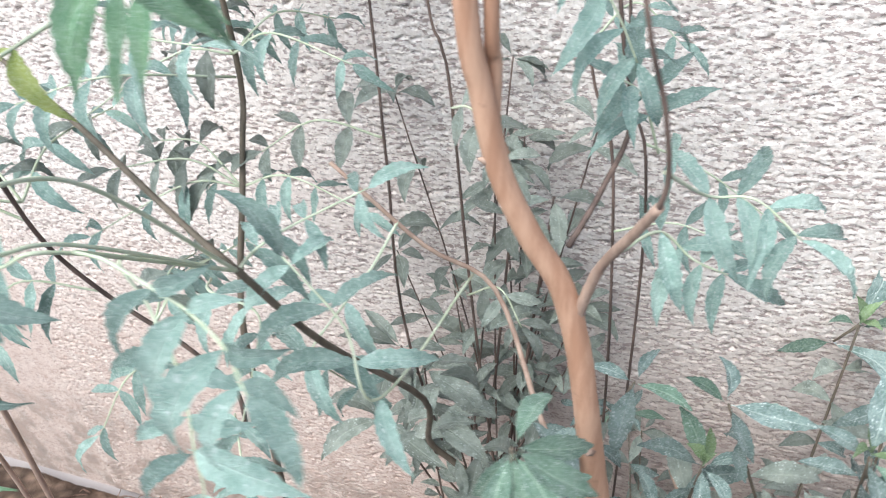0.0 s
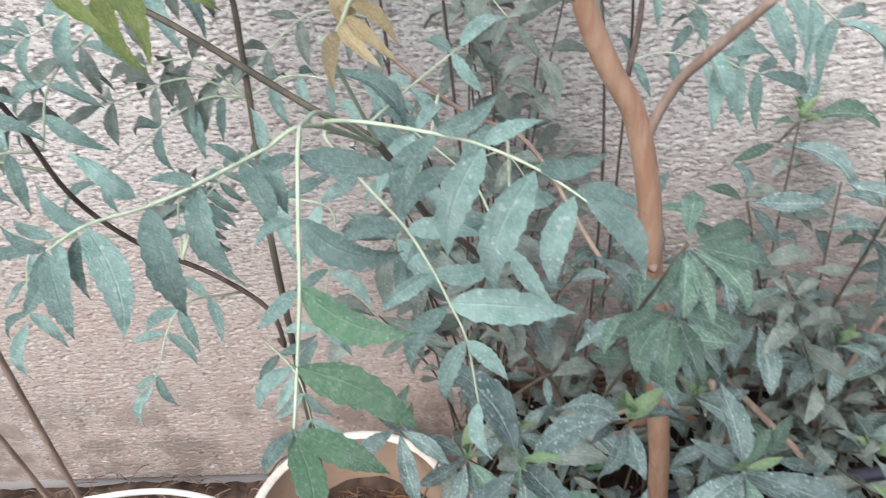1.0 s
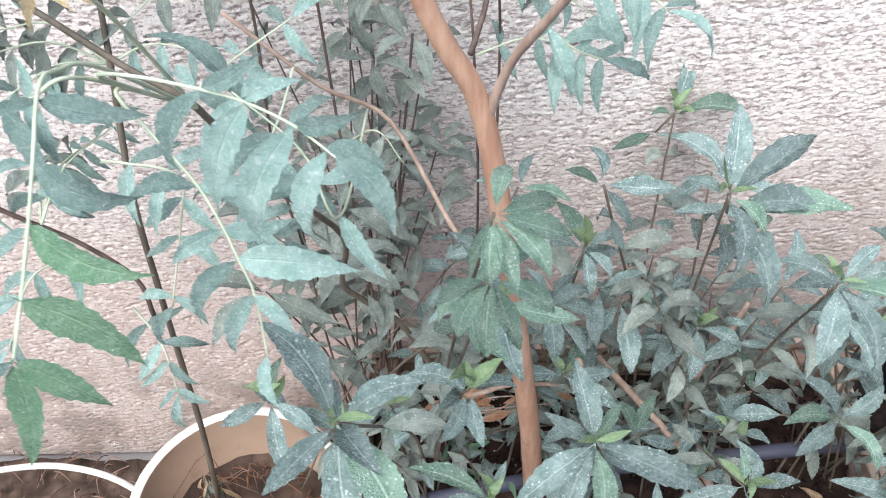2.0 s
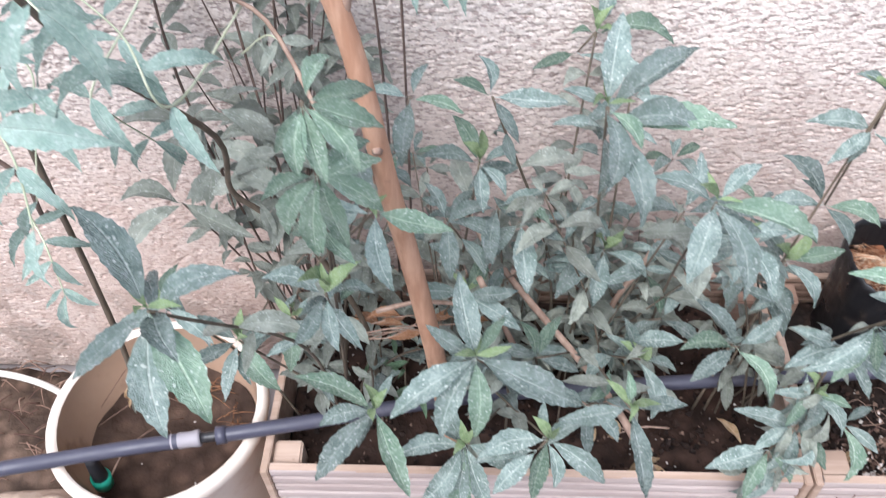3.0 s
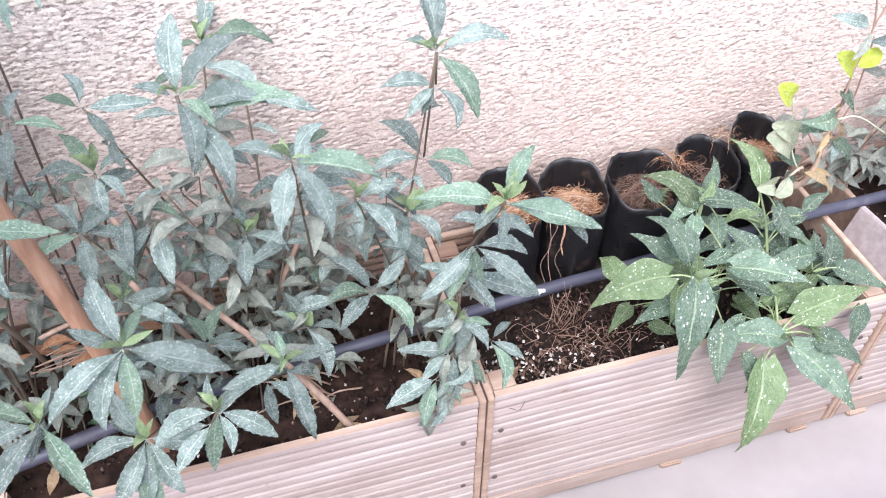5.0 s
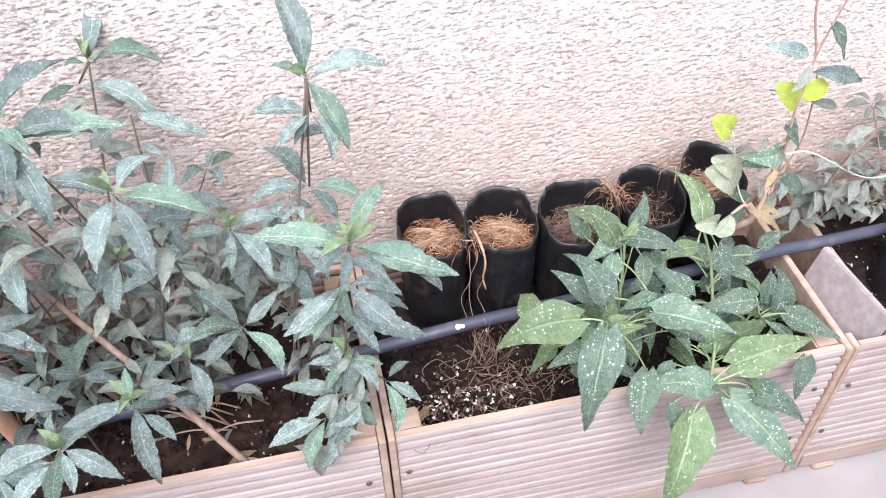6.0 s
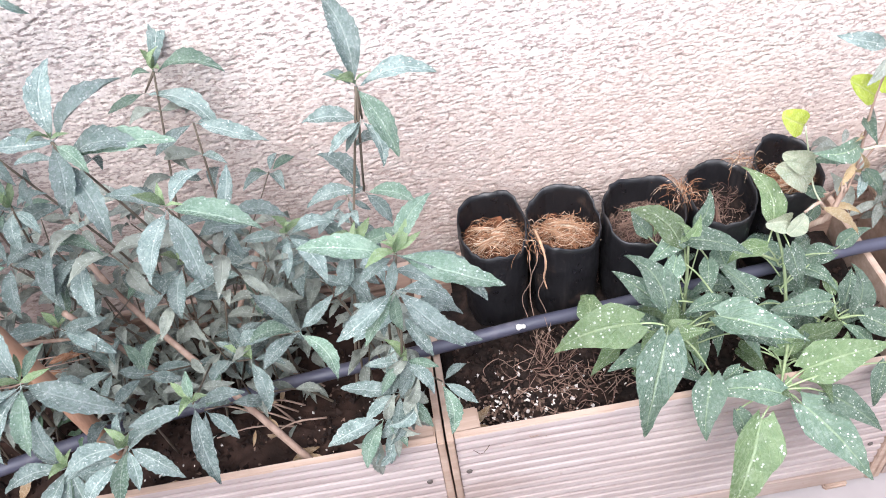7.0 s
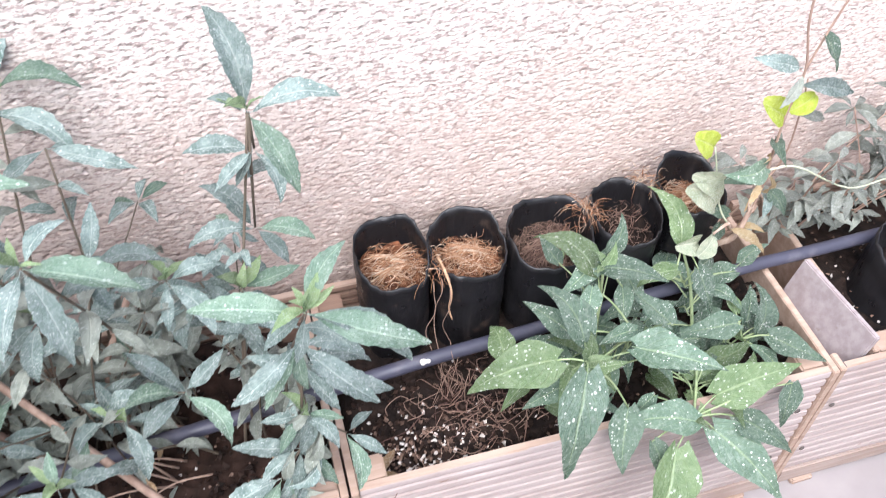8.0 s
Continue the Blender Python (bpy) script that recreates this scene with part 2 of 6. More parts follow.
L_NEEM = leaf_material("blue_green_leaflet", (0.258, 0.372, 0.318), (0.402, 0.528, 0.460), (0.55, 0.65, 0.59), 0.5, 16.0, trans=0.28, ribs=13.0, rib=0.6)
L_NEEM_NEW = leaf_material("fresh_green_leaflet", (0.16, 0.285, 0.165), (0.24, 0.375, 0.225), (0.42, 0.54, 0.36), 0.25, trans=0.35, ribs=13.0, rib=0.6)
L_NEEM_LIME = leaf_material("yellow_green_leaflet", (0.30, 0.36, 0.10), (0.42, 0.46, 0.16), (0.52, 0.56, 0.28), 0.2, trans=0.35, ribs=13.0, rib=0.5)
L_YELLOW = leaf_material("yellowed_leaflet", (0.58, 0.42, 0.22), (0.68, 0.54, 0.33), (0.70, 0.55, 0.30), 0.1, trans=0.35)
L_HEART = leaf_material("speckled_green_heart_leaf", (0.114, 0.182, 0.124), (0.182, 0.266, 0.190), (0.36, 0.46, 0.28), 0.95, 25.0, (0.76, 0.80, 0.72), trans=0.28, ribs=8.0, dusty=0.15)
L_HEART_NEW = leaf_material("young_yellow_green_heart_leaf", (0.150, 0.230, 0.100), (0.225, 0.315, 0.152), (0.42, 0.52, 0.30), 0.7, 25.0, (0.76, 0.80, 0.70), trans=0.34, ribs=8.0, dusty=0.1)
L_PALE = leaf_material("pale_variegated_leaf", (0.33, 0.38, 0.26), (0.47, 0.49, 0.36), (0.55, 0.56, 0.44), 0.3, trans=0.3)
L_LIME = leaf_material("bright_lime_round_leaf", (0.46, 0.58, 0.06), (0.58, 0.68, 0.12), (0.62, 0.68, 0.25), 0.1, trans=0.4)
L_SILVER = leaf_material("silvery_grey_leaf", (0.24, 0.26, 0.22), (0.34, 0.36, 0.31), (0.42, 0.44, 0.38), 0.5)
L_DRY_ORANGE = leaf_material("dry_orange_leaf", (0.34, 0.165, 0.085), (0.50, 0.27, 0.15), (0.55, 0.34, 0.20), 0.1)
L_DRY = leaf_material("dry_tan_leaf", (0.42, 0.27, 0.14), (0.58, 0.42, 0.26), (0.62, 0.48, 0.32), 0.1)

rng = random.Random(7)


# ---------------------------------------------------------------- mesh helpers
def mesh_of(name, verts, faces, material, smooth=True, uvs=None):
    me = bpy.data.meshes.new(name)
    me.from_pydata(verts, [], faces)
    me.materials.append(material)
    if smooth:
        me.polygons.foreach_set("use_smooth", [True] * len(me.polygons))
    if uvs:
        layer = me.uv_layers.new(name="UVMap")
        flat = [c for p in me.polygons for v in p.vertices for c in uvs[v]]
        layer.data.foreach_set("uv", flat)
    me.update()
    return me


def thing(name, place, label, category, group="", kind=""):
    """An Empty at a thing's base."""
    ob = new(name)
    ob.empty_display_size = 0.05
    ob.location = place
    ob["origin"] = [float(c) for c in place]
    return tagged(ob, label, category, group, kind)


def origin_of(ob):
    return Vector(ob["origin"]) if "origin" in ob else Vector((0, 0, 0))


def part(name, data, parent=None, label="", m=None):
    """Links a mesh, or a bmesh with its material, as one object. m: its world pose."""
    ob = new(name, data)
    m = m or Matrix()
    if parent:
        ob.parent = parent
        root = origin_of(parent)
        ob.matrix_local = Matrix.Translation(-root) @ m
        ob["origin"] = [0.0, 0.0, 0.0]
    else:
        ob.matrix_world = m
    if label:
        ob["label"] = label
    return ob


def bm_mesh(name, bm, material, smooth=False):
    me = bpy.data.meshes.new(name)
    bm.to_mesh(me)
    bm.free()
    me.materials.append(material)
    if smooth:
        me.polygons.foreach_set("use_smooth", [True] * len(me.polygons))
    return me


def box_bm(x0, y0, z0, x1, y1, z1, bevel=0.002, jitter=0.0):
    bm = bmesh.new()
    bmesh.ops.create_cube(bm, size=1.0)
    for v in bm.verts:
        v.co = Vector(((x0 + x1) / 2 + v.co.x * (x1 - x0), (y0 + y1) / 2 + v.co.y * (y1 - y0), (z0 + z1) / 2 + v.co.z * (z1 - z0)))
        v.co += Vector((rng.uniform(-1, 1), rng.uniform(-1, 1), rng.uniform(-1, 1))) * jitter
    if bevel:
        bmesh.ops.bevel(bm, geom=bm.edges[:], offset=bevel, segments=2, affect="EDGES")
    return bm


def smooth_line(pts, per=5):
    """Catmull-Rom through the points."""
    p = [Vector(q) for q in pts]
    if len(p) < 3:
        return [p[0].lerp(p[-1], i / per) for i in range(per + 1)]
    p = [2 * p[0] - p[1], *p, 2 * p[-1] - p[-2]]
    out = []
    for i in range(1, len(p) - 2):
        a, b, c, d = p[i - 1 : i + 3]
        for k in range(per):
            t = k / per
            out.append(0.5 * (2 * b + (c - a) * t + (2 * a - 5 * b + 4 * c - d) * t * t + (3 * b - a - 3 * c + d) * t**3))
    return [*out, p[-2]]


def tube_data(line, radii, sides=7, knots=0.0):
    """Vertices and faces of a closed tube along a line."""
    verts, faces, side = [], [], Vector((1, 0, 0))
    n = len(line)
    for i, c in enumerate(line):
        d = (line[min(i + 1, n - 1)] - line[max(i - 1, 0)])
        d = d.normalized() if d.length > 1e-9 else Vector((0, 0, 1))
        side = side - d * side.dot(d)
        side = side.normalized() if side.length > 1e-6 else d.orthogonal().normalized()
        other = d.cross(side)
        f = i / max(n - 1, 1)
        r = radii[0] + (radii[1] - radii[0]) * f
        if knots:
            r *= 1 + knots * rng.uniform(-1, 1)
        for k in range(sides):
            a = 2 * math.pi * k / sides
            verts.append(c + r * (math.cos(a) * side + math.sin(a) * other))
    for i in range(n - 1):
        for k in range(sides):
            a, b = i * sides + k, i * sides + (k + 1) % sides
            faces.append((a, b, b + sides, a + sides))
    faces.append(tuple(range(sides))[::-1])
    faces.append(tuple((n - 1) * sides + k for k in range(sides)))
    return verts, faces


def tube(name, pts, radii, material, parent=None, label="", sides=7, per=5, knots=0.0):
    v, f = tube_data(smooth_line(pts, per), radii, sides, knots)
    return part(name, mesh_of(name, v, f, material), parent, label)


def many_tubes(name, lines, radius, material, sides=4, per=3, gen=None):
    """Uncountable fibres or roots, as one mesh."""
    gen = gen or rng
    verts, faces = [], []
    for line in lines:
        v, f = tube_data(smooth_line(line, per), (radius * gen.uniform(0.7, 1.3), radius * gen.uniform(0.3, 0.7)), sides)
        o = len(verts)
        verts += v
        faces += [tuple(i + o for i in q) for q in f]
    return mesh_of(name, verts, faces, material)


def bits(name, places, size, material):
    """Small irregular granules, as one mesh."""
    verts, faces = [], []
    tet = [(1, 0, 0), (-1, 0, 0), (0, 1, 0), (0, -1, 0), (0, 0, 1), (0, 0, -1)]
    fcs = [(0, 2, 4), (2, 1, 4), (1, 3, 4), (3, 0, 4), (2, 0, 5), (1, 2, 5), (3, 1, 5), (0, 3, 5)]
    for p in places:
        e = Euler((rng.uniform(0, 6), rng.uniform(0, 6), rng.uniform(0, 6))).to_matrix()
        s = size * rng.uniform(0.4, 1.3)
        o = len(verts)
        verts += [Vector(p) + e @ Vector((c[0] * s * rng.uniform(0.6, 1.5), c[1] * s * rng.uniform(0.5, 1), c[2] * s * rng.uniform(0.4, 1))) for c in tet]
        faces += [tuple(i + o for i in q) for q in fcs]
    return mesh_of(name, verts, faces, material, smooth=False)


def ground_sheet(name, x0, x1, y0, y1, z, rough, material, step=0.012, heap=0.0):
    """An uneven soil surface with skirts going down."""
    nx, ny = max(2, int((x1 - x0) / step)), max(2, int((y1 - y0) / step))
    verts, faces = [], []
    for j in range(ny + 1):
        for i in range(nx + 1):
            x, y = x0 + (x1 - x0) * i / nx, y0 + (y1 - y0) * j / ny
            h = noise.noise(Vector((x * 9, y * 9, z * 7))) * rough + noise.noise(Vector((x * 40, y * 40, 3))) * rough * 0.45
            u, w = 2 * i / nx - 1, 2 * j / ny - 1
            h += heap * max(0.0, 1 - u * u) * max(0.0, 1 - w * w)
            if i in (0, nx) or j in (0, ny):
                h -= 0.03
            verts.append((x, y, z + h))
    for j in range(ny):
        for i in range(nx):
            a = j * (nx + 1) + i
            faces.append((a, a + 1, a + nx + 2, a + nx + 1))
    return mesh_of(name, verts, faces, material)


# ---------------------------------------------------------------- leaves
def leaf_mesh(name, material, kind, seed, rows=16):
    """A leaf one metre long along +y, face up; the pose of the object scales it."""
    r = random.Random(seed)
    arch, fold, bend = r.uniform(0.05, 0.24), r.uniform(0.25, 0.85), r.uniform(-0.10, 0.10)
    twist, wave = r.uniform(-0.6, 0.6), r.uniform(0, 6.3)
    verts, uvs, faces = [], [], []
    if kind == "neem":
        bend, half = r.choice((-1, 1)) * r.uniform(0.04, 0.11), 0.138
    elif kind == "heart":
        half, arch, fold = 0.245, r.uniform(0.08, 0.20), r.uniform(0.12, 0.42)
    elif kind == "round":
        half = 0.36
    else:
        half = r.uniform(0.15, 0.19)
    cols = (-1.0, -0.52, 0.0, 0.52, 1.0)
    for i in range(rows + 1):
        s = i / rows
        if kind == "heart":
            w = (min(1.0, (s + 0.02) / 0.2)) ** 0.55 * (1 - max(0.0, (s - 0.2) / 0.8) ** 1.12)
        elif kind == "round":
            w = math.sin(math.pi * min(0.985, s * 0.9 + 0.06)) ** 0.6
        elif kind == "neem":
            w = math.sin(math.pi * s**0.72) ** 0.85 * (1 - 0.25 * s)
        else:
            w = math.sin(math.pi * s**0.9) ** 0.95
        tooth = (1.0 if i % 2 else 0.90) if kind in ("shrub", "neem") and 0 < i < rows else 1.0
        if kind == "neem":
            tooth = 1.04 if i % 2 else 0.90
        w = max(w, 0.012) * half
        droop = 4 * arch * s * (1 - s)
        x_mid = bend * 4 * s * (1 - s)
        for c in cols:
            edge = abs(c) == 1.0
            x = c * w * (tooth if edge else 1.0)
            lift = abs(x) * fold + (0.016 * math.sin(wave + 13 * s + 2 * c) if edge else 0.0) + 0.006 * math.sin(wave * 2 + 21 * s)
            y = s + (0.015 if edge and i % 2 else 0.0)
            if kind == "heart":
                y -= 0.11 * abs(c) ** 1.5 * max(0.0, 1 - s / 0.25)
            a = twist * (s - 0.2)
            verts.append((x_mid + x * math.cos(a), y, droop + lift + x * math.sin(a)))
            uvs.append((0.5 + 0.5 * c, s))
    n = len(cols)
    for i in range(rows):
        for k in range(n - 1):
            a = i * n + k
            faces.append((a, a + 1, a + n + 1, a + n))
    o = len(verts)
    p = 0.006 if kind != "neem" else 0.004
    verts += [(-p, -0.06, 0), (p, -0.06, 0), (p, 0.05, 0.002), (-p, 0.05, 0.002), (0, -0.06, -p * 1.6), (0, 0.05, -p * 1.6)]
    uvs += [(0.5, 0.0)] * 6
    faces += [(o, o + 1, o + 2, o + 3), (o, o + 3, o + 5, o + 4), (o + 1, o + 4, o + 5, o + 2)]
    return mesh_of(name, verts, faces, material, True, uvs)


def leaf_set(name, material, kind, n=6, rows=16):
    return [leaf_mesh(name, material, kind, 100 + 17 * i, rows) for i in range(n)]


SHRUB_GREEN = leaf_set("leaf", L_SHRUB_GREEN, "shrub", 8)
SHRUB, SHRUB_OLD, SHRUB_NEW = leaf_set("leaf", L_SHRUB, "shrub", 12), leaf_set("leaf", L_SHRUB_DARK, "shrub", 9), leaf_set("young_leaf", L_SHRUB_NEW, "shrub", 4)
NEEM_LIME = leaf_set("leaflet", L_NEEM_LIME, "neem", 4, 15)
NEEM, NEEM_NEW, YELLOW = leaf_set("leaflet", L_NEEM, "neem", 6, 15), leaf_set("leaflet", L_NEEM_NEW, "neem", 4, 15), leaf_set("leaflet", L_YELLOW, "neem", 4, 15)
HEART_NEW = leaf_set("leaf", L_HEART_NEW, "heart", 4)
HEART, PALE, LIME = leaf_set("leaf", L_HEART, "heart", 6), leaf_set("leaf", L_PALE, "round", 4), leaf_set("leaf", L_LIME, "round", 3)
DRY_ORANGE = leaf_set("dry_leaf", L_DRY_ORANGE, "shrub", 4)
SILVER, DRY = leaf_set("leaf", L_SILVER, "shrub", 4), leaf_set("dry_leaf", L_DRY, "shrub", 3)


def leaf(meshes, base, way, length, parent, up=(0, -0.4, 1), roll=0.0, name="leaf", wide=1.0):
    y = Vector(way).normalized()
    z = Vector(up) + Vector((rng.uniform(-1, 1), rng.uniform(-1, 1), 0)) * 0.25
    z = z - y * z.dot(y)
    z = z.normalized() if z.length > 1e-4 else y.orthogonal().normalized()
    x = y.cross(z)
    m = Matrix((x, y, z)).transposed().to_4x4() @ Matrix.Rotation(roll, 4, "Y") @ Matrix.Diagonal((length * wide, length, length, 1))
    return part(name, rng.choice(meshes), parent, "", Matrix.Translation(base) @ m)


def from_angles(a, e):
    a, e = radians(a), radians(e)
    return Vector((math.cos(a) * math.cos(e), math.sin(a) * math.cos(e), math.sin(e)))


def stem_line(base, node, bow=0.25):
    """A stem rises from its base and leans over to its node."""
    b, n = Vector(base), Vector(node)
    mid = b.lerp(n, 0.5)
    mid.x, mid.y = b.x + (n.x - b.x) * (0.5 - bow * 0.6), b.y + (n.y - b.y) * (0.5 - bow * 0.6)
    mid += Vector((rng.uniform(-1, 1), rng.uniform(-1, 1), 0)) * 0.012
    return smooth_line([b, mid, n], 6)


def shoot(plant, base, node, leaves, meshes, old, fresh, radius=0.0028, stem_mat=None, extra=4, tip=True, line=None):
    """One shoot: its stem, the leaves round its node, a fresh tip and some leaf pairs lower down."""
    line = line or stem_line(base, node)
    v, f = tube_data(line, (radius, radius * 0.6), 6)
    part("stem", mesh_of("stem", v, f, stem_mat or M_STEM), plant)
    node = Vector(node)
    for a, e, size in leaves:
        d = from_angles(a, e)
        leaf(SHRUB_GREEN if meshes is SHRUB and rng.random() < 0.2 else meshes, node + d * 0.006, d, size / 100 - 0.004, plant, wide=1.0 if size < 9 else 0.82)
    if tip and rng.random() < 0.42:
        turn = rng.uniform(0, 90)
        for k in range(3):
            d = from_angles(turn + 130 * k + rng.uniform(-35, 35), rng.uniform(20, 78))
            leaf(fresh, node + Vector((0, 0, 0.003)), d, rng.uniform(0.022, 0.046), plant, name="young_leaf")
    turn = rng.uniform(0, 180)
    for k in range(extra):
        f = 0.93 - 0.62 * (k + rng.random() * 0.5) / max(extra, 1)
        i = min(len(line) - 1, int(f * (len(line) - 1)))
        p = line[i].lerp(line[min(i + 1, len(line) - 1)], rng.random())
        turn += 90 + rng.uniform(-25, 25)
        for side in (0, 180):
            if rng.random() < 0.12:
                continue
            d = from_angles(turn + side + rng.uniform(-20, 20), rng.uniform(-45, 15))
            low = f < 0.75
            leaf(old if rng.random() < (0.75 if low else 0.35) else meshes, p, d, rng.uniform(0.026, 0.050) if low else rng.uniform(0.038, 0.068), plant)


# ---------------------------------------------------------------- setting
GROUND = -0.08


def build_wall():
    """A thick wall with a rough plaster face, real relief where it is seen."""
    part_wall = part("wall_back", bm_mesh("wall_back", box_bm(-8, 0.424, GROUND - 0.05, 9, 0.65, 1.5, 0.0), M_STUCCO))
    tagged(part_wall, "rough pinkish-white stucco wall behind the planters", "wall", kind="structure")
    g = np.random.RandomState(3)
    x0, x1, z0, z1 = -0.90, 2.2, -0.06, 1.2
    nx, nz = int((x1 - x0) / 0.0030), int((z1 - z0) / 0.0019)

    def blurred(sx, sz):
        a = g.randn(nz, nx)
        for axis, s in ((1, sx), (0, sz)):
            k = np.exp(-0.5 * (np.arange(-int(3 * s) - 1, int(3 * s) + 2) / s) ** 2)
            a = np.apply_along_axis(lambda r: np.convolve(r, k, "same"), axis, a)
        return a / a.std()

    h = 0.0003 * np.tanh(blurred(0.7, 0.7)) - 0.0050 * np.clip(blurred(0.68, 0.58) - 1.0, 0, 0.9) + 0.0004 * blurred(40, 50)
    xs, zs = np.linspace(x0, x1, nx), np.linspace(z0, z1, nz)
    X, Z = np.meshgrid(xs, zs)
    Y = 0.410 - h
    Y[0, :] = Y[-1, :] = 0.423
    Y[:, 0] = Y[:, -1] = 0.423
    verts = np.stack([X.ravel(), Y.ravel(), Z.ravel()], 1)
    idx = np.arange(nx * nz).reshape(nz, nx)
    faces = np.stack([idx[:-1, :-1].ravel(), idx[:-1, 1:].ravel(), idx[1:, 1:].ravel(), idx[1:, :-1].ravel()], 1)
    me = bpy.data.meshes.new("plaster")
    me.vertices.add(len(verts))
    me.vertices.foreach_set("co", verts.ravel())
    me.loops.add(faces.size)
    me.loops.foreach_set("vertex_index", faces.ravel())
    me.polygons.add(len(faces))
    me.polygons.foreach_set("loop_start", np.arange(0, faces.size, 4))
    me.polygons.foreach_set("use_smooth", np.ones(len(faces), dtype=bool))
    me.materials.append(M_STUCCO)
    me.update(calc_edges=True)
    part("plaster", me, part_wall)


build_wall()
floor = part("ground", bm_mesh("ground", box_bm(-150, -150, GROUND - 0.3, 150, 150, GROUND, 0.0), M_FLOOR))
tagged(floor, "pale off-white floor in front of the planters", "floor", kind="structure")

# unseen wall, added to keep low skylight off the planters and lower wall
sky_block = part("wall_front", bm_mesh("wall_front", box_bm(-8, -1.75, GROUND, 9, -1.6, 1.45, 0.004), M_FLOOR))
tagged(sky_block, "plain pale unseen wall added opposite the planters to block low skylight", "wall", kind="structure")

BOX_L, BOX_D, BOX_H = 0.7597, 0.366, 0.315


def ribbed_board(name, x0, x1, y_face, z0, z1, depth, facing, material, ribs=7, groove=0.008):
    """A decking board: flat-topped ribs and narrow grooves along its length, a raw sawn top edge."""
    pitch = (z1 - z0) / ribs
    prof = [(z0 + 0.0008, 0.002)]
    for k in range(ribs):
        a, b = z0 + k * pitch, z0 + (k + 1) * pitch
        low, high = (groove if k else 0.002), (groove if k < ribs - 1 else 0.002)
        prof += [(a + 0.0026, low), (a + 0.0040, 0.0009), (a * 0.6 + b * 0.4, 0.0), (b - 0.0040, 0.0009), (b - 0.0026, high)]
    prof += [(z1 - 0.0008, 0.002)]
    n = 18
    verts, faces = [], []
    wave = rng.uniform(0, 9)
    for i in range(n + 1):
        x = x0 + (x1 - x0) * i / n
        sag = 0.0008 * math.sin(wave + 5 * i / n)
        for z, d in prof:
            verts.append((x, y_face - facing * (d + sag), z + sag))
        verts.append((x, y_face - facing * depth, z1 - 0.001))
        verts.append((x, y_face - facing * depth, z0 + 0.001))
    m = len(prof) + 2
    for i in range(n):
        for k in range(m):
            a, b = i * m + k, i * m + (k + 1) % m
            faces.append((a, b, b + m, a + m) if facing < 0 else (a, a + m, b + m, b))
    faces.append(tuple(range(m)) if facing > 0 else tuple(range(m))[::-1])
    faces.append(tuple(n * m + k for k in range(m))[::-1] if facing > 0 else tuple(n * m + k for k in range(m)))
    me = mesh_of(name, verts, faces, material, smooth=False)
    me.materials.append(M_WOOD_EDGE)
    for p in me.polygons:
        if p.center.z > z1 - 0.003:
            p.material_index = 1
    return me


def screw_mesh():
    bm = bmesh.new()
    bmesh.ops.create_cone(bm, cap_ends=True, segments=12, radius1=0.0052, radius2=0.0042, depth=0.002)
    bmesh.ops.rotate(bm, verts=bm.verts, matrix=Matrix.Rotation(radians(90), 3, "X"))
    return bm_mesh("screw", bm, M_SCREW)


SCREW = screw_mesh()


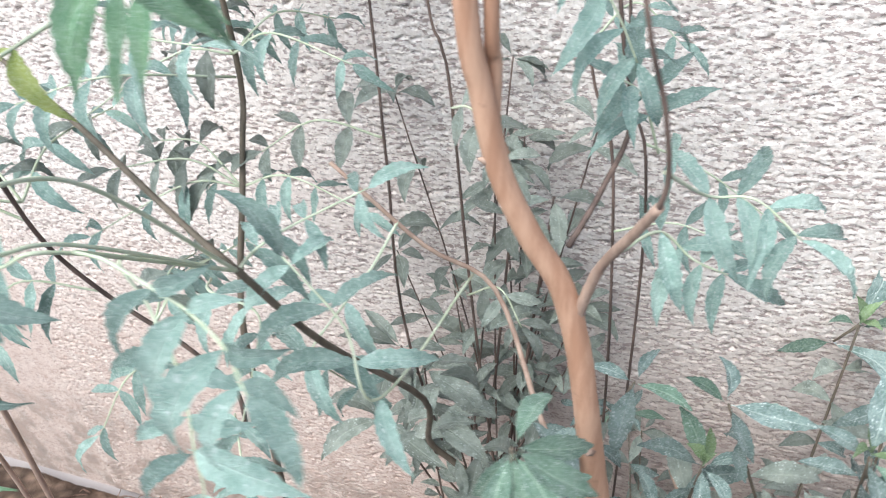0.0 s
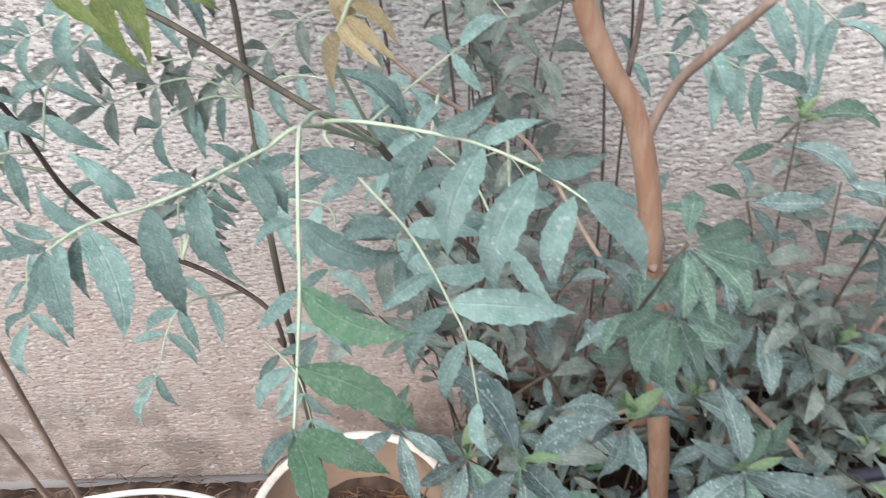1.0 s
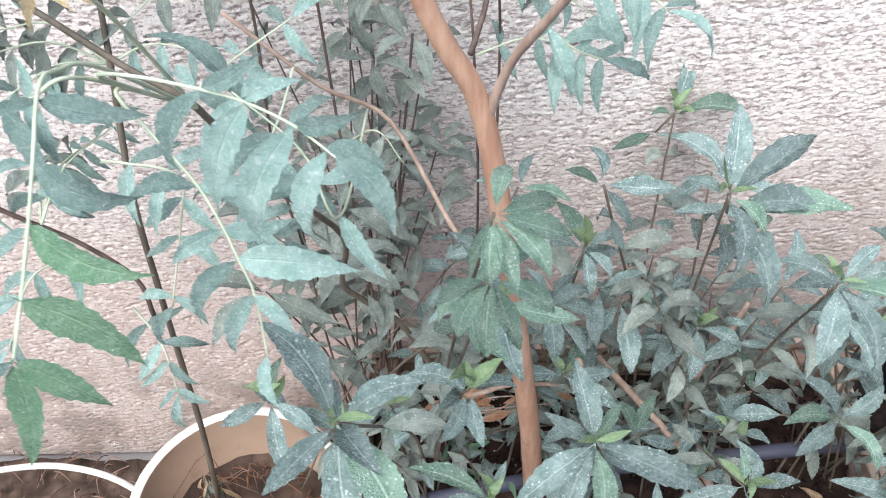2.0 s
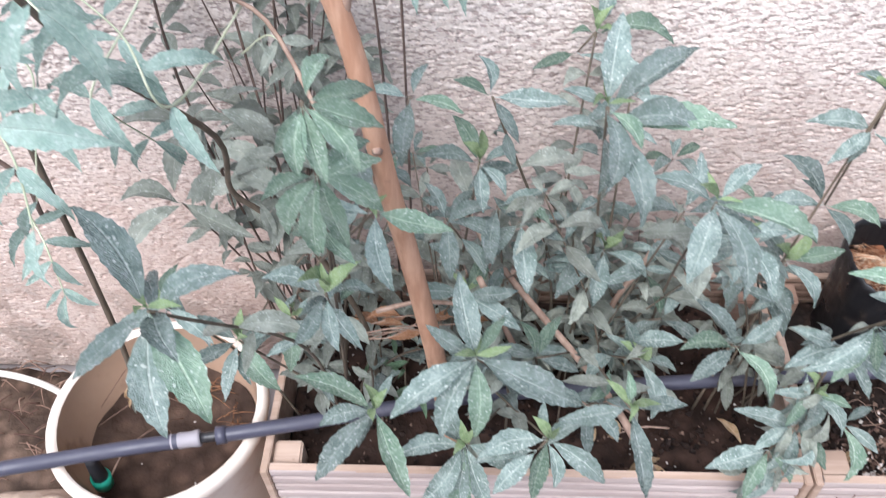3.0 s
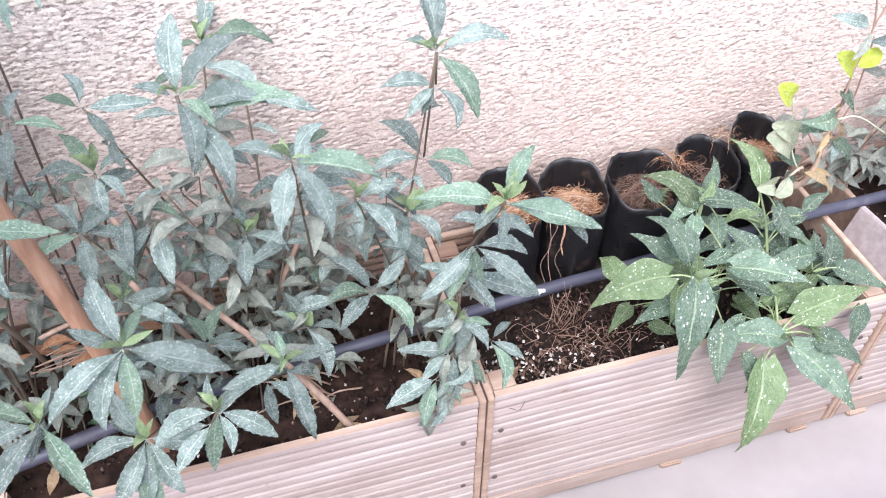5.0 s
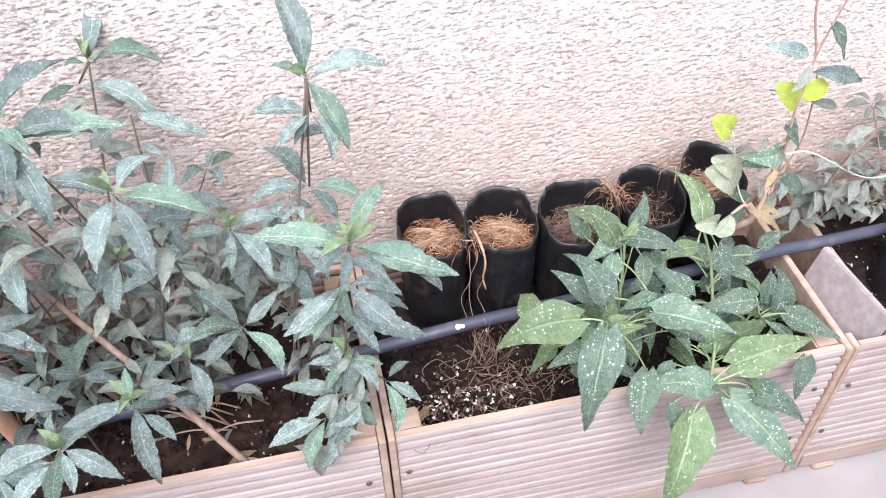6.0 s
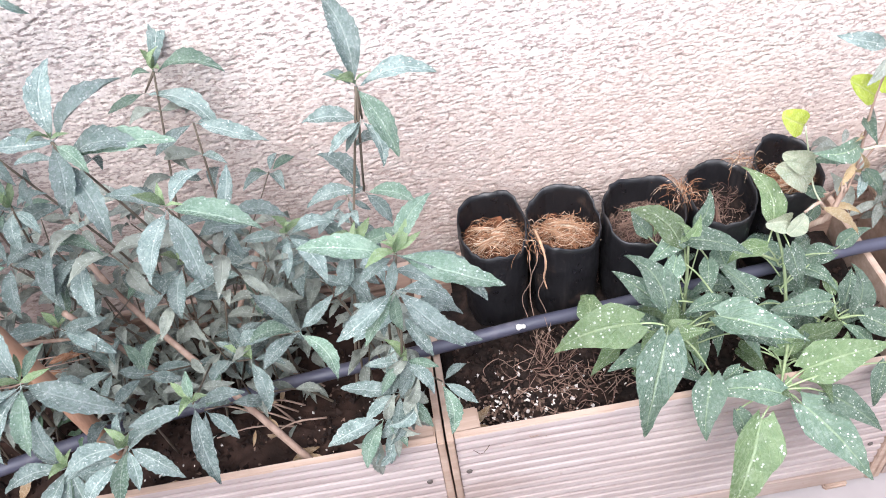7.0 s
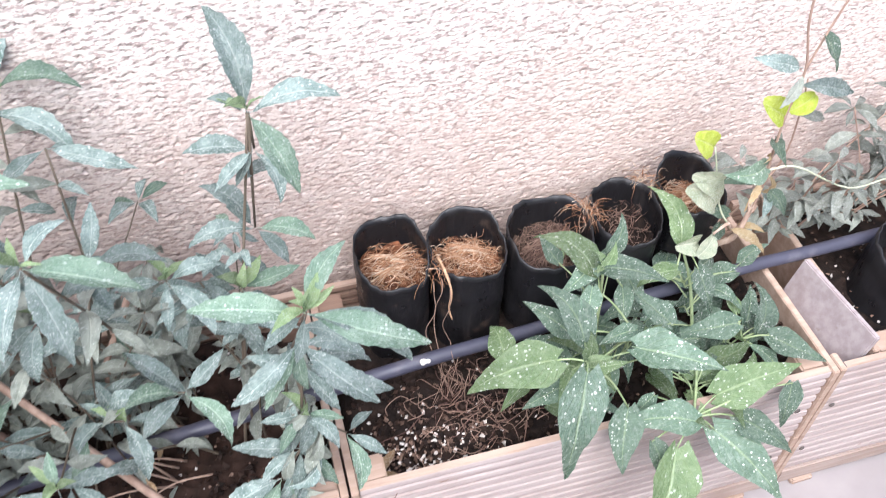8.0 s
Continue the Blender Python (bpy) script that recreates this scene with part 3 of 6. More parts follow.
def planter_box(x0, label, soil, soil_z, length=BOX_L, inset=0.0):
    """A box of ribbed decking: front panel over a flat base board, back and side boards on corner posts."""
    box = thing("planter_box", (x0, 0, GROUND), label, "planter", "wooden planter boxes in a row")
    x1, t = x0 + length, 0.012
    part("front_board", ribbed_board("front_board", x0 + t + 0.001, x1 - t - 0.001, 0.0, -0.016, BOX_H, t, -1, M_WOOD, 15), box)
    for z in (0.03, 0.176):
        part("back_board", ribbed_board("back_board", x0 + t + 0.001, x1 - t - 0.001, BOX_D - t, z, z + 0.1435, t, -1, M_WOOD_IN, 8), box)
    for z, top in ((GROUND + 0.012, 0.1190), (0.1205, BOX_H)):
        for x in (x0 + inset + 0.0005, x1 - t):
            b = box_bm(x, 0.016 if inset and x < x0 + 0.1 else -0.003, z, x + t - 0.0005, BOX_D, top, 0.0015, 0.0006)
            part("side_board", bm_mesh("side_board", b, M_WOOD_EDGE), box)
    if inset:
        part("edge_strip", bm_mesh("edge_strip", box_bm(x0 + 0.0005, -0.003, GROUND + 0.012, x0 + t, 0.03, BOX_H, 0.0015, 0.0006), M_WOOD_EDGE), box)
    for x in (x0 + inset + t, x1 - t - 0.042):
        for y in (t + 0.001, BOX_D - t - 0.042):
            b = box_bm(x + 0.0005, y, 0.0, x + 0.0415, y + 0.040, BOX_H - rng.uniform(0.004, 0.010), 0.003, 0.001)
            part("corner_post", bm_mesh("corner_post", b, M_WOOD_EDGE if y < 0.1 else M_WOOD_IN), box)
    part("base_board", bm_mesh("base_board", box_bm(x0 + t + 0.001, -0.001, GROUND + 0.014, x1 - t - 0.001, t, -0.0175, 0.003, 0.001), M_WOOD_BASE), box)
    part("bottom", bm_mesh("bottom", box_bm(x0 + t + 0.002, t + 0.001, GROUND + 0.016, x1 - t - 0.002, BOX_D - 0.001, GROUND + 0.032, 0.002, 0.001), M_WOOD_EDGE), box)
    for x in (x0 + 0.05, x0 + length * 0.5, x1 - 0.09):
        part("foot", bm_mesh("foot", box_bm(x, -0.006, GROUND, x + 0.045, BOX_D - 0.01, GROUND + 0.0118, 0.003, 0.001), M_WOOD_EDGE), box)
    for x in (x0 + 0.026, x1 - 0.034):
        for z in (0.062, 0.207):
            part("screw", SCREW, box, "", pose(x + rng.uniform(-0.004, 0.004), -0.0008, z + rng.uniform(-0.006, 0.006)))
    part("soil", ground_sheet("soil", x0 + inset + t + 0.0005, x1 - t - 0.0005, t + 0.001, BOX_D - t - 0.001, soil_z, 0.012, soil), box)
    return box


planter_box(0.0, "whitewashed ribbed wooden planter box holding dusty grey-green shrubs", M_SOIL_WET, 0.262)
planter_box(0.7615, "whitewashed ribbed wooden planter box with grow bags and vines", M_SOIL, 0.268, 0.7505)
planter_box(1.5128, "whitewashed ribbed wooden planter box with silvery plants", M_SOIL, 0.268, 0.76, 0.07)

# a loose pale plank leaning in the gap between two boxes
plank = bm_mesh("plank", box_bm(-0.005, 0.0, 0.0, 0.005, 0.172, 0.15, 0.002, 0.001), M_PLANK)
plank_ob = part("loose_plank", plank, None, "", pose(1.545, 0.016, 0.198, 0, 14, 6))
tagged(plank_ob, "pale loose plank leaning over the edge of a planter box", "plank")


# ---------------------------------------------------------------- pot
def lathe(profile, segs=48):
    verts, faces = [], []
    n = len(profile)
    for i in range(segs):
        a = 2 * math.pi * i / segs
        verts += [(r * math.cos(a), r * math.sin(a), z) for r, z in profile]
    for i in range(segs):
        for k in range(n - 1):
            a, b = i * n + k, ((i + 1) % segs) * n + k
            faces.append((a, b, b + 1, a + 1))
    return verts, faces


POT = (-0.174, 0.100, GROUND)
pot = thing("flower_pot", POT, "round cream plastic flower pot with brown silty soil", "pot")
v, f = lathe([(0.0, 0.0), (0.106, 0.0), (0.112, 0.004), (0.147, 0.350), (0.151, 0.355), (0.158, 0.361), (0.1635, 0.369), (0.164, 0.383), (0.159, 0.390), (0.152, 0.390), (0.1475, 0.385)])
part("body", mesh_of("pot_body", v, f, M_POT), pot, m=Matrix.Translation(POT))
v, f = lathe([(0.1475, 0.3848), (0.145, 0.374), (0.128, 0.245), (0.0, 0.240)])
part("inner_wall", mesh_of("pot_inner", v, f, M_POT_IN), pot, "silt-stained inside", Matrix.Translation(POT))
verts, faces = [(0, 0, 0.276)], []
for i in range(1, 13):
    for k in range(40):
        a, r = 2 * math.pi * k / 40, 0.1325 * i / 12
        z = 0.276 + 0.010 * noise.noise(Vector((r * math.cos(a) * 25, r * math.sin(a) * 25, 5))) + 0.018 * (r / 0.1325) ** 3
        verts.append((r * math.cos(a), r * math.sin(a), z))
for k in range(40):
    faces.append((0, 1 + k, 1 + (k + 1) % 40))
    for i in range(11):
        a, b = 1 + i * 40 + k, 1 + i * 40 + (k + 1) % 40
        faces.append((a, a + 40, b + 40, b))
part("soil", mesh_of("pot_soil", verts, faces, M_POTSOIL), pot, "damp brown silt", Matrix.Translation(POT))
px, py = POT[0], POT[1]
tagged(part("debris", bits("pot_debris", [(px + rng.gauss(0, 0.05), py + rng.gauss(0, 0.05), 0.2) for _ in range(16)], 0.0032, M_PERLITE), pot), kind="stuff")
tagged(part("dry_grass", many_tubes("dry_grass", [[(px - 0.02 + rng.gauss(0, 0.02), py + 0.06 + rng.gauss(0, 0.015), 0.2), (px - 0.03 + rng.gauss(0, 0.03), py + 0.05 + rng.gauss(0, 0.02), 0.25 + rng.random() * 0.05), (px - 0.03 + rng.gauss(0, 0.05), py + 0.03 + rng.gauss(0, 0.03), 0.22)] for _ in range(4)], 0.0008, M_TWIG), pot), kind="stuff")

lr = random.Random(77)
lines = []
for k in range(70):
    a, q = lr.uniform(0.15, 2.2), lr.uniform(0.72, 0.90)
    p = Vector((px + 0.1235 * q * math.cos(a), py + 0.1235 * q * math.sin(a), 0.206 + lr.uniform(0, 0.022)))
    d = Vector((lr.gauss(0, 0.018), lr.gauss(-0.01, 0.014), lr.uniform(-0.008, 0.012)))
    lines.append([p, p + d * 0.5 + Vector((0, 0, 0.004)), p + d])
tagged(part("leaf_litter", many_tubes("leaf_litter", lines, 0.0011, M_LITTER, gen=lr), pot), kind="stuff")

straw = thing("withered_seedling", (px - 0.03, py + 0.055, 0.2), "withered straw-coloured seedling drooping in the pot", "seedling")
tube("stem", [(px - 0.03, py + 0.055, 0.198), (px - 0.045, py + 0.06, 0.255), (px - 0.062, py + 0.055, 0.285), (px - 0.07, py + 0.05, 0.27)], (0.0015, 0.001), M_TWIG, straw, sides=5)
for k in range(12):
    p = Vector((px - 0.045 - 0.025 * rng.random(), py + 0.055 + rng.gauss(0, 0.008), 0.25 + 0.035 * rng.random()))
    leaf(DRY if k % 3 else SHRUB_OLD, p, Vector((rng.gauss(0.1, 0.5), rng.gauss(-0.2, 0.4), -1)), rng.uniform(0.025, 0.045), straw, wide=0.5)

# ---------------------------------------------------------------- irrigation pipe
pipe = thing("irrigation_pipe", (-0.5, -0.04, 0.31), "dusty black irrigation pipe lying across pot and planters", "pipe")
PIPE = 0.3325
tube("pipe_run", [(-1.25, -0.20, PIPE - 0.004), (-0.6, -0.066, PIPE - 0.002), (-0.228, 0.012, PIPE), (-0.098, 0.0365, PIPE)], (0.0108, 0.0108), M_PIPE, pipe, sides=16, per=8)
tube("pipe_run", [(-0.060, 0.0435, PIPE), (0.046, 0.064, PIPE), (0.3, 0.112, PIPE + 0.004), (0.6, 0.143, PIPE + 0.002), (0.762, 0.157, PIPE), (0.928, 0.168, PIPE + 0.006), (1.066, 0.177, PIPE + 0.005), (1.443, 0.206, PIPE + 0.002), (1.658, 0.214, PIPE), (2.6, 0.25, PIPE)], (0.0108, 0.0108), M_PIPE, pipe, sides=16, per=8)
tube("coupler", [(-0.128, 0.031, PIPE), (-0.116, 0.0333, PIPE), (-0.100, 0.0362, PIPE), (-0.088, 0.0385, PIPE)], (0.0111, 0.0120), M_COUPLER, pipe, "chalky white tape round the pipe", 16, 4, 0.06)
tube("barb", [(-0.089, 0.038, PIPE), (-0.055, 0.0445, PIPE)], (0.0075, 0.0075), M_BLACK, pipe, sides=12, per=3)
tube("collar", [(-0.066, 0.0425, PIPE), (-0.052, 0.045, PIPE)], (0.0132, 0.0128), M_PIPE, pipe, sides=16, per=2)
tube("clamp", [(0.902, 0.1600, PIPE + 0.0120), (0.908, 0.1585, PIPE + 0.0150), (0.915, 0.1590, PIPE + 0.0125)], (0.0050, 0.0030), M_HOSE, pipe, "white scrap of tape", 8, 3, 0.2)
tap = thing("tap_connector", (-0.248, 0.010, 0.30), "black and green plastic hose connector hanging under the pipe", "connector")
tube("body", [(-0.244, 0.010, 0.322), (-0.247, 0.010, 0.290), (-0.249, 0.010, 0.258)], (0.009, 0.0115), M_BLACK, tap, sides=14, per=3)
tube("ring", [(-0.249, 0.010, 0.262), (-0.2505, 0.0095, 0.240)], (0.0150, 0.0142), M_GREEN, tap, "bright green locking ring", 18, 2)
tube("spigot", [(-0.2505, 0.0095, 0.242), (-0.2515, 0.009, 0.224)], (0.008, 0.0065), M_BLACK, tap, sides=12, per=2)
drip = thing("drip_line", (-0.15, 0.06, 0.2), "thin dry plant stalk lying in the pot", "twig")
tube("stalk", [(-0.243, 0.01, 0.245), (-0.21, 0.04, 0.29), (-0.18, 0.10, 0.262), (-0.165, 0.13, 0.225)], (0.0016, 0.001), M_TWIG, drip, sides=5)

# ---------------------------------------------------------------- ground left of the pot
heap = part("compost_heap", ground_sheet("compost_heap", -1.3, -0.345, 0.02, 0.405, GROUND + 0.025, 0.02, M_MULCH, 0.016, 0.05), None)
tagged(heap, "heap of dry brown leaf mulch beside the pot", "mulch", kind="stuff")
lines = []
for _ in range(150):
    x, y = rng.uniform(-0.95, -0.36), rng.uniform(0.12, 0.37)
    a, s = rng.uniform(0, 6.3), rng.uniform(0.02, 0.07)
    z = GROUND + 0.065 + 0.02 * rng.random()
    lines.append([(x, y, z), (x + s * math.cos(a) * 0.5, y + s * math.sin(a) * 0.5, z + rng.uniform(0, 0.02)), (x + s * math.cos(a), y + s * math.sin(a), z - 0.005)])
tagged(part("dry_twigs", many_tubes("dry_twigs", lines, 0.0016, M_TWIG)), "tangle of dry twigs and roots on the mulch", "twigs", kind="stuff")
hose = thing("thin_hose", (-0.5, 0.22, -0.02), "thin white hose looping behind the pot", "hose")
tube("hose_run", [(-0.98, 0.28, 0.02), (-0.72, 0.26, 0.12), (-0.58, 0.235, 0.185), (-0.50, 0.222, 0.20), (-0.43, 0.208, 0.188), (-0.385, 0.20, 0.13), (-0.36, 0.21, -0.03)], (0.0055, 0.0055), M_HOSE, hose, sides=10, per=6)
verts, faces = [], []
for j in range(37):
    for i in range(49):
        u, w = 2 * i / 48 - 1, 2 * j / 36 - 1
        r = max(0.0, 1 - (abs(u) ** 2.6 + abs(w) ** 2.6)) ** 0.5
        z = 0.10 * r + 0.016 * r * noise.noise(Vector((u * 3, w * 5, 2))) + 0.012 * (abs(math.sin(5 * u + 4 * w + 4 * noise.noise(Vector((u * 1.6, w * 1.6, 7))))) - 0.6) * r + 0.007 * (abs(math.sin(13 * u - 9 * w + 5 * noise.noise(Vector((u * 2, w * 2, 3))))) - 0.6) * r
        verts.append((-0.50 + 0.19 * u, 0.03 + 0.10 * w + 0.02 * u, GROUND + 0.001 + z))
for j in range(36):
    for i in range(48):
        a = j * 49 + i
        faces.append((a, a + 1, a + 50, a + 49))
tagged(part("sack", mesh_of("sack", verts, faces, M_SACK)), "crumpled tan sack lying beside the pot", "sack")


# ---------------------------------------------------------------- grow bags
def grow_bag(x, y, rx, ry, z0, z1, back, tilt, seed, label, bed=None, count=620, fibre=None):
    """A black plastic bag: wrinkled wall, loose rim standing higher at the back, coir inside."""
    r = random.Random(seed)
    bag = thing("grow_bag", (x, y, z0), label, "grow bag", "black grow bags in a row")
    segs, rows = 40, 14
    ph = [r.uniform(0, 6.3) for _ in range(5)]

    def at(a, f, inset=0.0):
        top = z1 + back * (0.5 + 0.5 * math.sin(a)) ** 1.5 + 0.005 * math.sin(2 * a + ph[0]) + 0.0028 * math.sin(5 * a + ph[4]) + 0.0007 * math.sin(13 * a + ph[2])
        z = z0 + (top - z0) * f
        wr = 1 + 0.020 * math.sin(19 * a + ph[0] + 2 * f) * f * f + 0.018 * math.sin(7 * a + ph[1] + 3 * f) + 0.014 * math.sin(13 * a + ph[2] - 4 * f) + 0.012 * math.sin(15 * f + 2 * a + ph[3])
        wr *= 0.93 + 0.09 * f - 0.03 * f * f
        lean = tilt * f
        ca, sa = math.cos(a), math.sin(a)
        ca, sa = math.copysign(abs(ca) ** 0.82, ca), math.copysign(abs(sa) ** 0.82, sa)
        return Vector((x + (rx * wr - inset) * ca + lean, y + (ry * wr - inset) * sa, z))

    verts, faces = [], []
    for inset in (0.0, 0.0022):
        for i in range(rows + 1):
            for k in range(segs):
                verts.append(at(2 * math.pi * k / segs, i / rows, inset))
    o = (rows + 1) * segs
    for k in range(segs):
        q = (k + 1) % segs
        for i in range(rows):
            a, b = i * segs + k, i * segs + q
            faces.append((a, b, b + segs, a + segs))
            faces.append((o + a, o + a + segs, o + b + segs, o + b))
        a, b = rows * segs + k, rows * segs + q
        faces.append((a, b, o + b, o + a))
    part("bag", mesh_of("bag", verts, faces, M_BAG), bag)
    fill = z1 - 0.037
    verts, faces = [(x + tilt * 0.85, y, fill + 0.008)], []
    for i in range(1, 9):
        for k in range(28):
            a, q = 2 * math.pi * k / 28, i / 8
            cx, cy = (rx - 0.003) * 0.97 * q * math.cos(a), (ry - 0.003) * 0.97 * q * math.sin(a)
            verts.append((x + tilt * 0.85 + cx, y + cy, fill + 0.016 * r.uniform(-0.8, 0.7) + 0.002 * math.sin(a) * q))
    for k in range(28):
        faces.append((0, 1 + k, 1 + (k + 1) % 28))
        for i in range(7):
            a, b = 1 + i * 28 + k, 1 + i * 28 + (k + 1) % 28
            faces.append((a, a + 28, b + 28, b))
    part("filling", mesh_of("filling", verts, faces, bed or M_COIR_BED), bag, "coir filling")
    lines, clumps = [], []
    strand = r.uniform(-0.6, 0.9)
    for _ in range(count // 90):  # frayed husk strands lying on the rest
        a = strand + r.gauss(0, 0.5)
        c = Vector((x + tilt * 0.85 + rx * r.uniform(-0.3, 0.3), y + ry * r.uniform(-0.35, 0.3), fill + r.uniform(0.012, 0.02)))
        d = Vector((rx * math.cos(a), ry * math.sin(a), 0)) * r.uniform(0.35, 0.6)
        for _ in range(16):
            o = Vector((r.gauss(0, 0.003), r.gauss(0, 0.003), r.gauss(0, 0.0025)))
            f = r.uniform(0.7, 1.15)
            clumps.append([c - d * f + o * 2.2, c - d * 0.4 + o + Vector((0, 0, 0.005)), c + d * 0.35 + o + Vector((0, 0, 0.006)), c + d * f + o * 2.2 + Vector((0, 0, -0.003))])
    if clumps:
        tagged(part("husk_strand", many_tubes("husk_strand", clumps, 0.0007, fibre or M_HUSK, 3, 3), bag), kind="stuff")
    for _ in range(int(count * 0.72)):
        a, q = r.uniform(0, 6.3), math.sqrt(r.random()) * 0.86
        p = Vector((x + tilt * 0.85 + rx * q * math.cos(a), y + ry * q * math.sin(a), fill + r.uniform(0.0, 0.014)))
        if r.random() < 0.45:  # a matted strand across the bag
            q = r.gauss(0, 0.16)
            u = r.uniform(-0.75, 0.75)
            p = Vector((x + tilt * 0.85 + rx * (u * math.cos(strand) - q * math.sin(strand)), y + ry * (u * math.sin(strand) + q * math.cos(strand)), fill + 0.010 + r.uniform(0.0, 0.012)))
            a, q = strand - 1.2, abs(u)
        t = a + r.choice((1.2, 1.9, -1.4)) + r.gauss(0, 0.3)
        s = r.uniform(0.015, 0.05) * (1.15 - q)
        d = Vector((s * math.cos(t), s * math.sin(t), 0))
        bend = Vector((-d.y, d.x, 0)) * r.uniform(-0.4, 0.4)
        lines.append([p, p + d * 0.35 + bend + Vector((0, 0, r.uniform(0.001, 0.007))), p + d * 0.7 + bend, p + d + Vector((0, 0, r.uniform(-0.004, 0.003)))])
    tagged(part("coir_fibre", many_tubes("coir_fibre", lines, 0.00055, fibre or M_COIR, 3, 3), bag), kind="stuff")
    return bag


M_BAG_EARTH = soil_material("greyish_bag_earth", (0.035, 0.022, 0.017), (0.13, 0.085, 0.062), 45.0)
M_COIR_BED = soil_material("coir_bed", (0.035, 0.014, 0.009), (0.21, 0.085, 0.042), 60.0)
grow_bag(0.890, 0.284, 0.055, 0.062, 0.262, 0.446, 0.030, 0.0, 1, "black plastic grow bag filled with orange coir")
grow_bag(1.004, 0.276, 0.0585, 0.060, 0.262, 0.440, 0.030, 0.0, 2, "black plastic grow bag filled with orange coir")
grow_bag(1.130, 0.270, 0.066, 0.062, 0.262, 0.436, 0.032, 0.004, 3, "black plastic grow bag with coir and a weed", M_BAG_EARTH, fibre=M_TWIG)
grow_bag(1.258, 0.282, 0.054, 0.060, 0.262, 0.436, 0.028, 0.006, 4, "black plastic grow bag with dark soil and roots", M_SOIL, 160, M_TWIG)
grow_bag(1.374, 0.300, 0.052, 0.058, 0.262, 0.446, 0.030, 0.008, 5, "black plastic grow bag holding a variegated vine")
grow_bag(1.700, 0.13, 0.060, 0.070, 0.262, 0.36, 0.03, 0.02, 6, "slumped black plastic grow bag beside silvery plants", M_SOIL, 20)

# tufts of coir and a bundle of roots hanging over the bags' rims
lines = []
for x, y, z in ((1.196, 0.30, 0.466), (1.206, 0.285, 0.462), (0.948, 0.25, 0.456), (1.316, 0.33, 0.474)):
    for _ in range(40):
        p = Vector((x + rng.gauss(0, 0.010), y + rng.gauss(0, 0.012), z - 0.014 + rng.gauss(0, 0.004)))
        d = Vector((rng.gauss(0, 1), rng.gauss(0, 1), rng.gauss(0.2, 0.5))).normalized() * rng.uniform(0.015, 0.04)
        lines.append([p, p + d * 0.4 + Vector((rng.gauss(0, 0.004), rng.gauss(0, 0.004), 0.003)), p + d * 0.75, p + d + Vector((rng.gauss(0, 0.004), 0, -0.010))])
tagged(part("coir_tufts", many_tubes("coir_tufts", lines, 0.0005, M_COIR, 3, 3)), "tufts of orange coir spilling over the bag rims", "coir", kind="stuff")
roots = thing("hanging_roots", (0.945, 0.2, 0.27), "thin dry roots hanging from a grow bag to the soil", "roots")
for k in range(3):
    x = 0.926 + 0.012 * k
    line = [Vector((x + 0.012, 0.222, 0.448)), Vector((x + 0.008, 0.206, 0.44))]
    for f in (0.2, 0.4, 0.6, 0.8, 1.0):
        line.append(Vector((x + rng.gauss(0, 0.007), 0.204 - 0.075 * f * f + rng.gauss(0, 0.003), 0.44 - 0.168 * f)))
    tube("root", line, (rng.uniform(0.0006, 0.0009), 0.0005), M_TWIG, roots, sides=5, knots=0.1)
tube("stub", [(0.955, 0.262, 0.452), (0.957, 0.226, 0.456), (0.960, 0.206, 0.435), (0.956, 0.203, 0.402), (0.960, 0.200, 0.378)], (0.0024, 0.0012), M_HUSK, roots, "frayed pale husk strand", 7, 6, 0.2)

# granules and dry roots on the soil of the middle box
spots = [(rng.uniform(0.80, 1.5), 0.022 + 0.19 * rng.random() ** 1.4, 0.272 + rng.uniform(0, 0.006)) for _ in range(380)]
spots += [(max(0.787, rng.gauss(0.86, 0.06)), 0.022 + abs(rng.gauss(0, 0.05)), 0.275) for _ in range(420)]
tagged(part("perlite", bits("perlite", spots, 0.0042, M_PERLITE)), "white perlite and bark granules on dark soil", "granules", kind="stuff")
spots = [(rng.uniform(0.79, 1.5), 0.022 + 0.2 * rng.random(), 0.270 + rng.uniform(0, 0.008)) for _ in range(1500)]
tagged(part("soil_crumbs", bits("soil_crumbs", spots, 0.0062, M_CRUMB)), "dark crumbs of potting soil and bark", "soil", kind="stuff")
spots = [(rng.uniform(0.03, 0.74), 0.03 + 0.3 * rng.random(), 0.264 + rng.uniform(0, 0.006)) for _ in range(900)]
tagged(part("soil_crumbs", bits("soil_crumbs", spots, 0.0062, M_CRUMB)), "dark red-brown crumbs of wet soil", "soil", kind="stuff")
spots = [(rng.uniform(0.03, 0.74), 0.03 + 0.3 * rng.random(), 0.266 + rng.uniform(0, 0.006)) for _ in range(380)]
tagged(part("bark_bits", bits("bark_bits", spots, 0.0032, M_PERLITE)), "bark bits scattered on wet brown soil", "granules", kind="stuff")
spots = [(rng.uniform(1.6, 2.2), 0.03 + 0.3 * rng.random(), 0.272 + rng.uniform(0, 0.006)) for _ in range(400)]
tagged(part("bark_bits", bits("bark_bits", spots, 0.0032, M_PERLITE)), "bark bits scattered on dark soil", "granules", kind="stuff")
lines = []
for _ in range(85):
    p = Vector((rng.gauss(0.985, 0.055), 0.095 + rng.gauss(0, 0.032), 0.275))
    a, s = rng.uniform(0, 6.3), rng.uniform(0.03, 0.09)
    q = p + Vector((s * math.cos(a), s * math.sin(a) * 0.6, 0))
    lines.append([p] + [p.lerp(q, f) + Vector((rng.gauss(0, 0.010), rng.gauss(0, 0.008), rng.uniform(0.002, 0.020))) for f in (0.25, 0.5, 0.75)] + [q])
